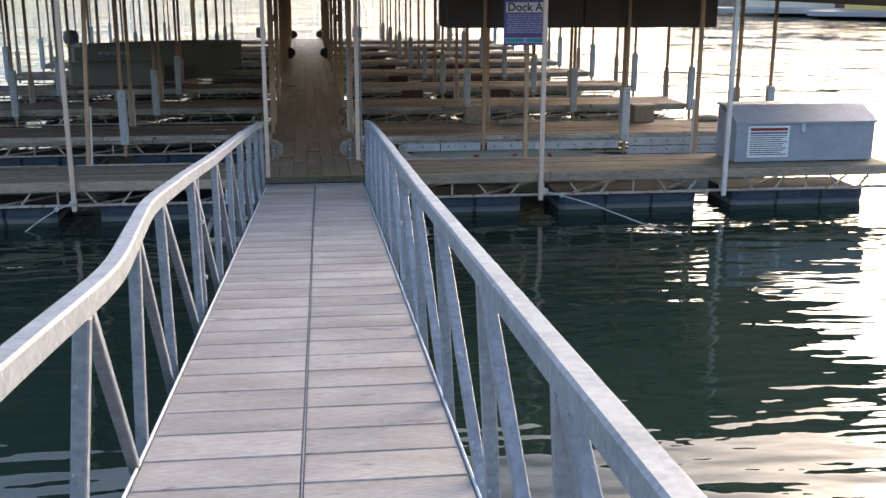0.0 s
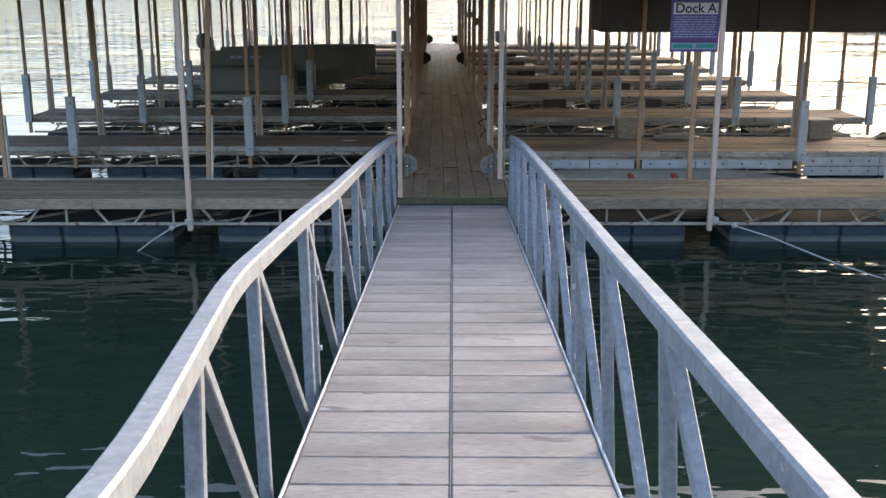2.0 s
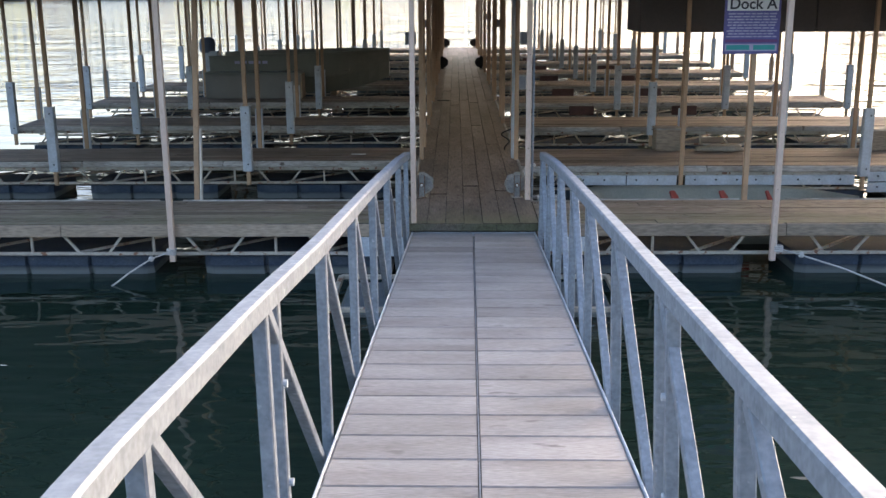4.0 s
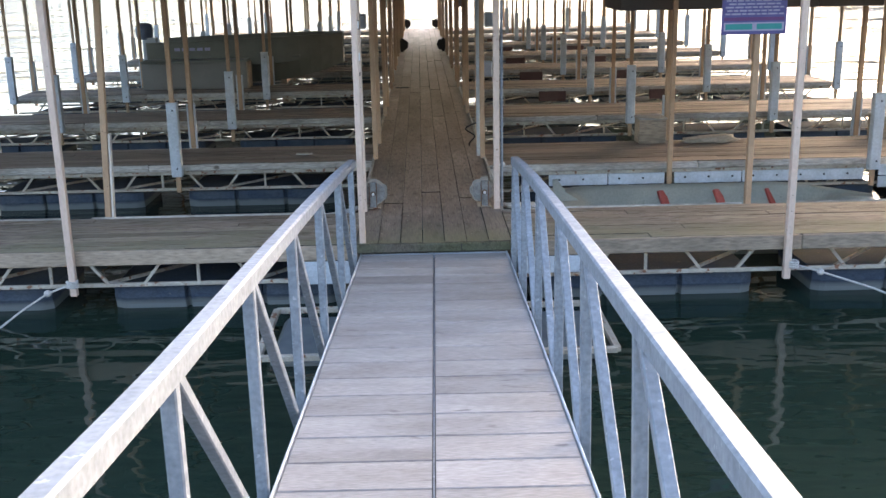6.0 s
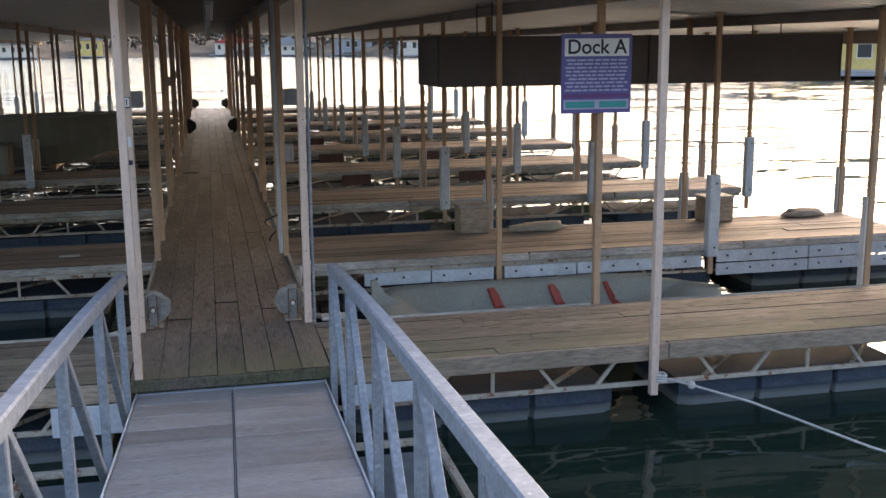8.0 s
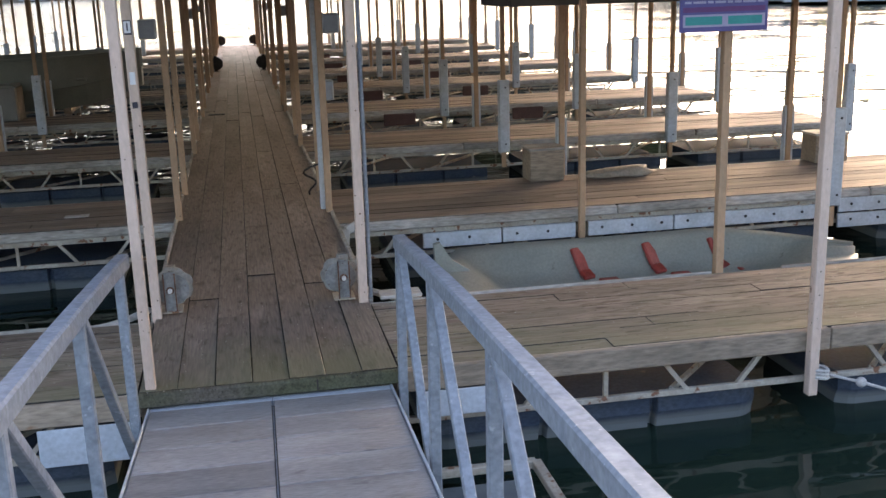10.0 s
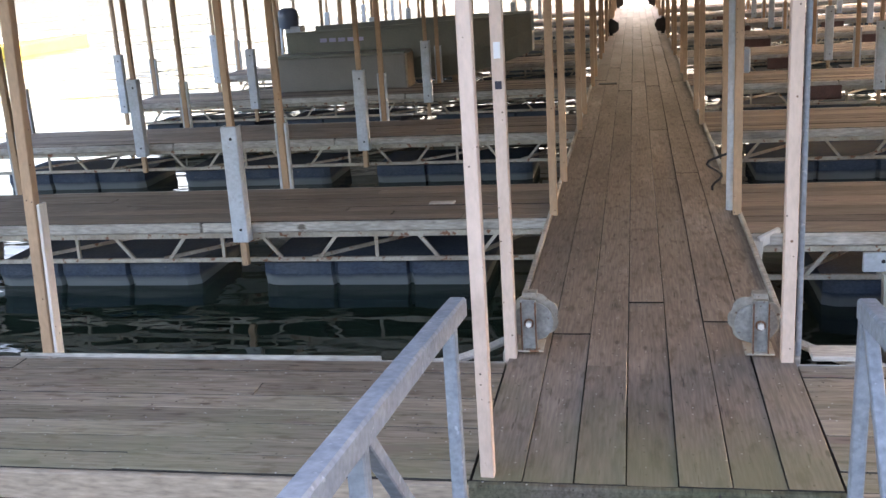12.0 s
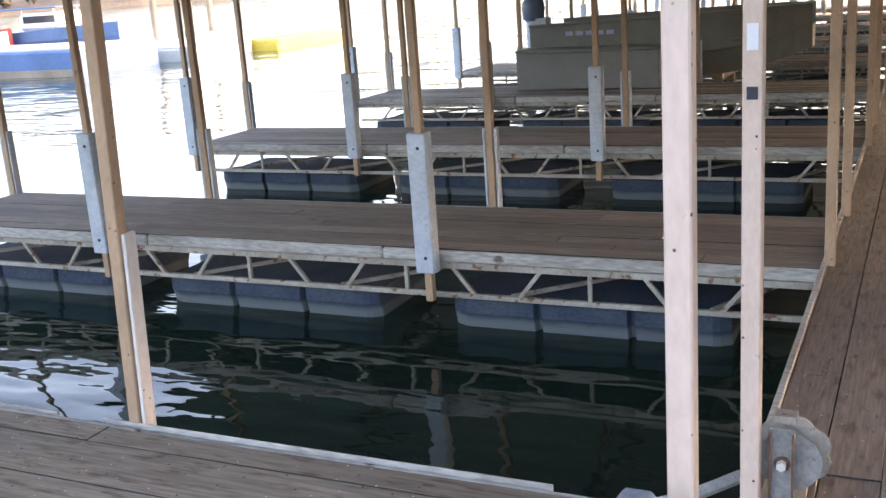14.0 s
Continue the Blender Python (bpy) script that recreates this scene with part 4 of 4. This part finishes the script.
part("hasp", block((0.92, -0.035, 0.40), (0.97, -0.002, 0.52), 0.004), GALV_DULL, dock_box, "small steel hasp")
notice = part("notice", block((0.17, -0.008, 0.06), (0.76, -0.001, 0.49), 0.002), WHITE, dock_box, "white printed notice")
part("text_bar", block((0.20, -0.011, 0.425), (0.73, -0.0085, 0.465)), LETTER_RED, notice, "dark red heading bar")
part("text_bar", block((0.20, -0.011, 0.385), (0.73, -0.0085, 0.405)), LETTER, notice)
for k in range(10):
    part("text_bar", block((0.20, -0.011, 0.355 - k * 0.029), (0.73 - 0.04 * (k % 3), -0.0085, 0.366 - k * 0.029)), LETTER, notice)

# ---- right finger: rub boards, boxes, bundle ----
for x0, x1, z0 in ((1.35, 2.02, -0.24), (2.03, 2.67, -0.24), (2.78, 3.55, -0.24), (3.56, 4.95, -0.24), (5.12, 6.2, -0.20), (6.21, 7.5, -0.20), (5.12, 6.2, -0.34), (6.21, 7.5, -0.34)):
    rb = thing("rub_board", (x0, 3.245, z0), "white rub board with bolt holes along the slip edge", "rub board", "rub boards of the slip")
    part("board", block((0.0, 0.0, 0.0), (x1 - x0 - 0.004, 0.03, 0.125), 0.004), GALV_DULL, rb)
    k = 0.12
    while k < x1 - x0 - 0.05:
        part("bolt", rod(bmesh.new(), (k, -0.006, 0.07), (k, 0.0, 0.07), 0.013, 8), BLACK, rb)
        k += 0.27
    part("spacer", block((0.05, 0.031, 0.02), (0.12, 0.12, 0.10)), WOOD_FASCIA, rb)
for x, y, w, h in ((2.80, 4.66, 0.34, 0.32), (5.8, 4.66, 0.36, 0.30)):
    cb = thing("wooden_box", (x, y, 0.004), "grey brown weathered wooden box on the finger pier", "box", "boxes on the finger pier")
    part("carcass", block((-w / 2, -0.14, 0.0), (w / 2, 0.14, h - 0.025), 0.006), WOOD_FASCIA, cb)
    part("top_board", block((-w / 2 - 0.012, -0.15, h - 0.024), (w / 2 + 0.012, 0.15, h), 0.005), WOOD_EDGE, cb)


def bundle(x, y, length, label):
    bm = bmesh.new()
    bmesh.ops.create_icosphere(bm, subdivisions=3, radius=1.0)
    for v in bm.verts:
        n = noise.noise(v.co * 1.7 + Vector((x, y, 0)))
        v.co = Vector((v.co.x * length / 2, v.co.y * 0.13, max(v.co.z, -0.55) * 0.055)) * (1 + 0.5 * n)
    low = min(v.co.z for v in bm.verts)
    for v in bm.verts:
        v.co.z -= low
    for f in bm.faces:
        f.smooth = True
    single("rolled_tarp", bm, TARP, label, "tarp", "rolled tarps", at=(x, y, 0.002))


TARP = mat("faded tan canvas", (0.33, 0.28, 0.22), 0.9, 0, (0.22, 0.185, 0.145), 8, 0.8, bump=0.5, bump_scale=40, fine=0.2)
bundle(3.55, 4.55, 0.7, "rolled faded tan tarp lying on the finger pier")
bundle(6.95, 4.62, 0.55, "rolled faded tan tarp lying on the finger pier")
single("flat_debris", block((-0.55, 11.36, 0.003), (-0.30, 11.50, 0.012), 0.003), BLACK, "flat dark scrap lying on the walkway planks", "debris")
single("flat_debris", block((-1.62, 4.28, 0.004), (-1.42, 4.36, 0.014), 0.003), ROPE, "pale flat scrap lying on the finger pier", "debris")


corner = thing("corner_plate", (0.66, 3.30, 0), "white bent steel corner plate beside the walkway", "plate")
part("arm", bar(bmesh.new(), (0.06, -0.02, -0.05), (0.20, 0.06, 0.0), 0.03, 0.07, 0.004), POST_WHITE, corner)
part("tongue", bar(bmesh.new(), (0.06, -0.02, -0.04), (0.02, -0.16, -0.36), 0.06, 0.012, 0.003), POST_WHITE, corner)
single("loose_board", block((0.71, 1.13, 0.006), (0.97, 1.27, 0.03), 0.004), WOOD_EDGE, "short pale loose board at the foot of the post", "board")
PAD = mat("dark red brown bumper", (0.12, 0.06, 0.05), 0.8, 0, None, 6, 0.6, fine=0.2)
for y in RIGHT_Y[2:7]:
    for x in (2.1, 4.15):
        single("bumper_pad", block((x, y - 0.075, -0.24), (x + 0.5, y - 0.038, -0.06), 0.01), PAD, "dark red brown bumper pad on the finger pier edge", "bumper", "bumper pads on the fingers")


# ---- small moulded boat in the first slip ----
def moulded_boat():
    b = thing("small_boat", (1.28, 2.2, -0.6), "chalky grey green moulded boat moored in the slip", "boat")
    n = 22
    outer, deck_in = [], []
    L, B = 3.35, 0.98
    rings = []
    for i in range(n + 1):
        s = i / n
        wdt = B * min(1.0, (max(s, 0.004) / 0.10) ** 0.5) * (1.0 if s < 0.72 else max(0.05, 1 - ((s - 0.72) / 0.28) ** 1.7))
        tr = 0.0 if (s < 0.12 or s > 0.90) else min(1.0, ((s - 0.12) / 0.08) ** 0.5, ((0.90 - s) / 0.12) ** 0.5)
        dz = 0.36 + 0.05 * max(0, s - 0.6)
        fz = dz - 0.26 * tr
        x = L * s
        c, t = 0.42 * wdt, 0.34 * wdt
        rings.append([(x, -wdt * 0.75, -0.12), (x, -wdt * 0.97, 0.10), (x, -wdt, 0.24), (x, -wdt * 0.96, dz - 0.08), (x, -wdt * 0.80, dz - 0.05), (x, -wdt * 0.35, dz - 0.05), (x, c - t, dz - 0.06 - 0.3 * tr * 0.26), (x, c - t * 0.75, fz), (x, c + t * 0.5, fz), (x, c + t * 0.85, fz + 0.09 * tr), (x, c + t, dz), (x, wdt * 0.90, dz + 0.03), (x, wdt * 0.98, dz), (x, wdt, 0.24), (x, wdt * 0.97, 0.10), (x, wdt * 0.75, -0.12)])
    bm = bmesh.new()
    rr = loft(bm, rings)
    bm.faces.new(rr[0])
    bm.faces.new(rr[-1][::-1])
    bmesh.ops.recalc_face_normals(bm, faces=bm.faces)
    for f in bm.faces:
        f.smooth = True
    part("hull", bm, BOAT_GREY, b)
    for x in (1.28, 1.90, 2.48):
        hk = bmesh.new()
        bar(hk, (x, 0.75, 0.345), (x + 0.05, 0.66, 0.17), 0.11, 0.035, 0.008)
        bar(hk, (x + 0.05, 0.66, 0.17), (x + 0.08, 0.58, 0.125), 0.11, 0.035, 0.008)
        part("bracket", hk, RED, b, "faded red bracket")
        part("foot", block((x + 0.14, 0.46, 0.10), (x + 0.30, 0.56, 0.13), 0.01), RED, b, "faded red foot pad")
    for x in (1.75, 2.75):
        part("pad", block((x, -0.80, 0.30), (x + 0.11, -0.72, 0.345), 0.01), RED, b, "faded red pad")
    fin = bmesh.new()
    rr = loft(fin, [[(0.03, yy, 0.30), (0.02, yy, 0.58), (0.07, yy, 0.59), (0.16, yy, 0.45), (0.34, yy, 0.33)] for yy in (0.28, 0.34)])
    fin.faces.new(rr[0])
    fin.faces.new(rr[1][::-1])
    bmesh.ops.recalc_face_normals(fin, faces=fin.faces)
    part("tail_fin", fin, BOAT_GREY, b)


moulded_boat()


# ---- fishing boat beyond the fourth left finger ----
def fishing_boat():
    b = thing("fishing_boat", (-5.5, 13.55, -0.655), "olive aluminium fishing boat with outboard raised in its slip", "boat")
    n, L, B = 18, 3.85, 0.82
    rings = []
    for i in range(n + 1):
        s = i / n
        w = B * (1.0 if s < 0.6 else 1 - 0.72 * ((s - 0.6) / 0.4) ** 2)
        kz = 0.70 + (0.0 if s < 0.6 else 0.30 * ((s - 0.6) / 0.4) ** 2)
        top = 1.46 + 0.10 * s
        x = L * s
        rings.append([(x, -w * 0.78, kz), (x, -w * 0.93, kz + 0.32), (x, -w * 0.96, kz + 0.34), (x, -w, top), (x, -w - 0.03, top + 0.012), (x, -w - 0.03, top + 0.04), (x, -w + 0.05, top + 0.04), (x, -w * 0.9, kz + 0.3), (x, w * 0.9, kz + 0.3), (x, w - 0.05, top + 0.04), (x, w + 0.03, top + 0.04), (x, w, top), (x, w * 0.93, kz + 0.32), (x, w * 0.78, kz)])
    bm = bmesh.new()
    rr = loft(bm, rings)
    bm.faces.new(rr[0])
    bm.faces.new(rr[-1][::-1])
    bmesh.ops.recalc_face_normals(bm, faces=bm.faces)
    part("hull", bm, BOAT_OLIVE, b)
    for k in range(5):
        part("marking", block((0.55 + k * 0.15, -B - 0.004, 1.33), (0.66 + k * 0.15, -B - 0.0015, 1.39), 0.0), LETTER_PALE, b, "pale plain marking bar")
    motor = part("outboard", bmesh.new(), BLUE_MOTOR, b, "blue grey outboard motor")
    bm = bmesh.new()
    sec = []
    for z, rx, ry in ((1.52, 0.13, 0.10), (1.56, 0.17, 0.13), (1.72, 0.19, 0.15), (1.82, 0.16, 0.13), (1.86, 0.08, 0.07)):
        sec.append([(-0.22 + rx * math.cos(k * 0.5236), ry * math.sin(k * 0.5236), z) for k in range(12)])
    rr = loft(bm, sec)
    bm.faces.new(rr[0][::-1])
    bm.faces.new(rr[-1])
    for f in bm.faces:
        f.smooth = True
    bm.to_mesh(motor.data)
    bm.free()
    part("midsection", block((-0.27, -0.06, 0.80), (-0.15, 0.06, 1.53), 0.02), GALV_DULL, motor)
    part("clamp", block((-0.16, -0.12, 1.28), (0.02, 0.12, 1.56), 0.01), GALV_DULL, motor)
    part("lower_unit", block((-0.36, -0.04, 0.55), (-0.12, 0.04, 0.81), 0.02), BLUE_MOTOR, motor)
    for x in (0.8, 1.9, 2.7):
        part("bench", block((x, -0.72, 1.16), (x + 0.32, 0.72, 1.2), 0.01), BOAT_OLIVE, b)
    for x in (0.8, 2.6):
        part("bunk", block((x, -0.6, 0.62), (x + 0.12, 0.6, 0.72), 0.01), WOOD_FASCIA, b, "timber bunk under the hull")
        for y in (-0.55, 0.45):
            part("bunk_leg", block((x, y, -0.6), (x + 0.1, y + 0.1, 0.618)), TRUSS, b)


fishing_boat()
sb = thing("slip_box", (-5.42, 11.92, 0.004), "large grey olive box standing on the finger pier", "storage box")
part("body", block((0.0, 0.0, 0.0), (2.0, 0.48, 0.50), 0.01), BOX_OLIVE, sb)
part("lid", block((-0.01, -0.015, 0.502), (2.01, 0.49, 0.545), 0.01), BOAT_OLIVE, sb)
part("end_board", block((2.002, 0.0, 0.0), (2.03, 0.48, 0.50), 0.005), WOOD_FASCIA, sb)

# ---- mooring lines ----
def mooring(points, label):
    ml = thing("mooring_line", (0, 0, 0), label, "rope", "mooring lines")
    part("rope", tube(bmesh.new(), points, 0.0085, 7), ROPE, ml)
    x, y, z = points[0]
    bm = bmesh.new()
    for k in range(3):
        tube(bm, [(x + 0.042 * math.cos(q * 0.5236), y + 0.042 * math.sin(q * 0.5236), z - 0.02 + 0.02 * k + 0.004 * math.sin(q)) for q in range(13)], 0.011, 6)
    part("hitch", bm, ROPE, ml)
    p, q = Vector(points[1]), Vector(points[2])
    kn = bmesh.new()
    bmesh.ops.create_icosphere(kn, subdivisions=2, radius=0.03, matrix=Matrix.Translation(p))
    part("knot", kn, ROPE, ml)


mooring([(2.96, -0.10, -0.24), (3.17, -0.17, -0.29), (3.5, -0.42, -0.36), (4.0, -1.05, -0.49), (4.8, -2.0, -0.62)], "pale mooring rope slanting from a post into the water")
mooring([(-2.96, -0.10, -0.26), (-3.15, -0.15, -0.32), (-3.35, -0.25, -0.44), (-3.6, -0.42, -0.62)], "pale mooring rope slanting from a post into the water")
for x, w in ((-2.2, 0.95), (-5.2, 1.8), (2.0, 0.9), (4.6, 1.2)):
    single("rub_strip", block((x - w, 1.14, -0.03), (x + w, 1.152, 0.006), 0.003), WOOD_EDGE, "pale peeling rub strip on the pier edge", "rub strip", "rub strips")
for s in (-1, 1):
    single("corner_bumper", tube(bmesh.new(), [(s * (0.70 + 0.32 * k / 6), 1.45 - 0.30 * math.sin(k * 0.2618), -0.03) for k in range(7)], 0.022, 8), ROPE, "pale curved bumper in the slip corner", "bumper", "corner bumpers")


# ---- far side of the lake ----
def boathouse(deg, back, w, d, h, wall, roof, label):
    a = radians(deg)
    r = shore_radius(deg) + back
    m = Matrix.Translation((r * math.sin(a), r * math.cos(a), WATER_Z)) @ pose(0, 0, 0, 0, 0, -deg)
    bh = thing("boathouse", m, label, "boathouse", "buildings across the lake")
    part("wall", block((-w / 2, 0, 0.3), (w / 2, d, h)), wall, bh)
    bm = bmesh.new()
    rr = loft(bm, [[(-w / 2 - 0.5, yy, h), (0, yy, h + w * 0.16), (w / 2 + 0.5, yy, h), (w / 2 + 0.5, yy, h - 0.2), (-w / 2 - 0.5, yy, h - 0.2)] for yy in (-0.8, d + 0.8)])
    bm.faces.new(rr[0])
    bm.faces.new(rr[1][::-1])
    bmesh.ops.recalc_face_normals(bm, faces=bm.faces)
    part("roof", bm, roof, bh)
    part("dock", block((-w / 2 - 2, -6, 0.25), (w / 2 + 2, 0, 0.6)), FAR_GREY, bh)
    k = -w / 2 + 1.0
    while k < w / 2 - 1:
        win = part("window", block((k, -0.06, h * 0.45), (k + 1.2, -0.01, h * 0.82)), FAR_WALL, bh)
        part("pane", block((k + 0.1, -0.1, h * 0.48), (k + 1.1, -0.065, h * 0.79)), FAR_GLASS, win)
        k += 2.6


for args in ((-14, -4, 16, 8, 5.5, FAR_SUNLIT, FAR_GREY, "boathouse on the far shore, its walls tinted ochre as if sunlit"), (-9.5, -3, 11, 8, 4.5, FAR_WALL, FAR_GREY, "sunlit pale boathouse on the far shore"), (-18, -5, 20, 8, 5, FAR_WALL, FAR_GREY, "long pale boathouse on the far shore"), (-6, -2, 9, 7, 6, FAR_SUNLIT, FAR_GREY, "boathouse on the far shore, its walls tinted ochre as if sunlit"), (1.5, 2, 14, 8, 5, FAR_WALL, FAR_RED, "pale house with a red roof on the far shore"), (4.6, -2, 18, 8, 4, FAR_WALL, FAR_GREY, "long pale boathouse on the far shore"), (8, 4, 12, 8, 6, FAR_GREY, FAR_GREY, "grey house on the far shore"), (-24, -4, 18, 8, 5, FAR_SUNLIT, FAR_GREY, "boathouse on the far shore, its walls tinted ochre as if sunlit"), (12, 3, 14, 8, 5, FAR_WALL, FAR_GREY, "pale house on the far shore"), (35.5, -3, 9, 6, 3.2, FAR_SUNLIT, FAR_GREY, "low boathouse on the near wooded shore, tinted ochre as if sunlit"), (29, -3, 8, 5, 3.0, FAR_WALL, FAR_GREY, "low pale boathouse on the near wooded shore")):
    boathouse(*args)


def far_woods():
    rng = random.Random(5)
    verts, faces = [], []
    for _ in range(1500):
        deg = rng.uniform(-60, 125)
        a, s = radians(deg), rng.uniform(6, 70)
        r, h = shore_radius(deg) + s, bank_height(deg)
        z = WATER_Z + 1.2 + h * (1 - math.exp(-max(s - 4, 0) / 30)) - 0.6
        x, y, t = r * math.sin(a), r * math.cos(a), rng.uniform(3.5, 7)
        for k in range(9):
            cx, cy, cz = (x + rng.gauss(0, 1.3), y + rng.gauss(0, 1.3), z + t * rng.uniform(0.3, 1.0)) if k else (x, y, z + t * 0.4)
            w, u = (rng.uniform(0.5, 1.3), rng.uniform(0.6, 1.6)) if k else (0.18, t * 0.45)
            b = len(verts)
            for q in range(4):
                g = q * 1.571 + rng.uniform(-0.5, 0.5)
                verts.append((cx + w * math.cos(g), cy + w * math.sin(g), cz + rng.uniform(-0.3, 0.3)))
            verts += [(cx, cy, cz + u), (cx, cy, cz - u)]
            for q in range(4):
                faces += [(b + q, b + (q + 1) % 4, b + 4), (b + (q + 1) % 4, b + q, b + 5)]
    me = bpy.data.meshes.new("far_woods")
    me.from_pydata(verts, [], faces)
    me.materials.append(TREES)
    tagged(new("far_woods", me), "bare grey brown winter woods along the lake shores", "woods", kind="stuff")


far_woods()

# ---- work barge and boats off to the side ----
barge = thing("work_barge", (2.2, 0, WATER_Z), "weathered blue steel work barge moored at the lake dock", "barge")
part("hull", block((-38, 22.0, -0.3), (-25.3, 25.6, 0.78), 0.06), BARGE_BLUE, barge)
part("deck", block((-37.9, 22.1, 0.785), (-25.4, 25.5, 0.84)), BARGE_DECK, barge)
part("waterline_band", block((-38.01, 21.985, -0.2), (-25.29, 21.999, 0.22)), WOOD_FASCIA, barge, "brown stained waterline")
dock = thing("fuel_dock", (1.2, 0, WATER_Z), "sunlit pale floating dock with a yellow edge", "floating dock")
part("pontoon", block((-29.0, 26.2, -0.2), (-23.4, 29.6, 0.42), 0.05), BARGE_DECK, dock)
part("pontoon", block((-29.0, 29.7, -0.2), (-22.4, 35.0, 0.40), 0.05), BARGE_YELLOW, dock, "yellow painted pontoon")
part("deck", block((-28.9, 26.3, 0.425), (-23.4, 34.9, 0.47)), BARGE_DECK, dock)
for y in (27.0, 30.5, 34.0):
    part("mooring_post", rod(bmesh.new(), (-28.4, y, 0.6), (-28.4, y, 3.0), 0.13, 10), WOOD_FASCIA, dock)


def cruiser(x, y, turn, hull, label, length=6.5):
    b = thing("motor_boat", pose(x, y, WATER_Z, 0, 0, turn), label, "boat", "boats at the floating dock")
    rings = []
    for i in range(11):
        s = i / 10
        w = 1.1 * (1.0 if s < 0.55 else 1 - 0.9 * ((s - 0.55) / 0.45) ** 2)
        rings.append([(length * s, -w * 0.7, -0.1), (length * s, -w, 0.5 + 0.1 * s), (length * s, -w, 0.9 + 0.3 * s), (length * s, w, 0.9 + 0.3 * s), (length * s, w, 0.5 + 0.1 * s), (length * s, w * 0.7, -0.1)])
    bm = bmesh.new()
    rr = loft(bm, rings)
    bm.faces.new(rr[0])
    bm.faces.new(rr[-1][::-1])
    bmesh.ops.recalc_face_normals(bm, faces=bm.faces)
    part("hull", bm, hull, b)
    part("cabin", block((length * 0.25, -0.8, 1.0), (length * 0.62, 0.8, 1.8), 0.15), WHITE, b)
    part("window", block((length * 0.3, -0.815, 1.35), (length * 0.57, -0.8, 1.65)), FAR_GLASS, b)
    part("canopy", block((length * 0.05, -0.9, 1.95), (length * 0.6, 0.9, 2.03), 0.03), BARGE_BLUE, b)
    for k in (0.08, 0.57):
        for yy in (-0.8, 0.8):
            part("canopy_pole", rod(bmesh.new(), (length * k, yy, 0.95), (length * k, yy, 1.96), 0.025, 6), GALV_DULL, b)


cruiser(-44, 33.0, 0, FAR_RED, "red runabout moored behind the barge")
cruiser(-39.5, 34.5, 5, BARGE_BLUE, "dark blue boat with a cover at the floating dock")
cruiser(-40.5, 29.5, 0, WHITE, "white cabin boat at the floating dock")
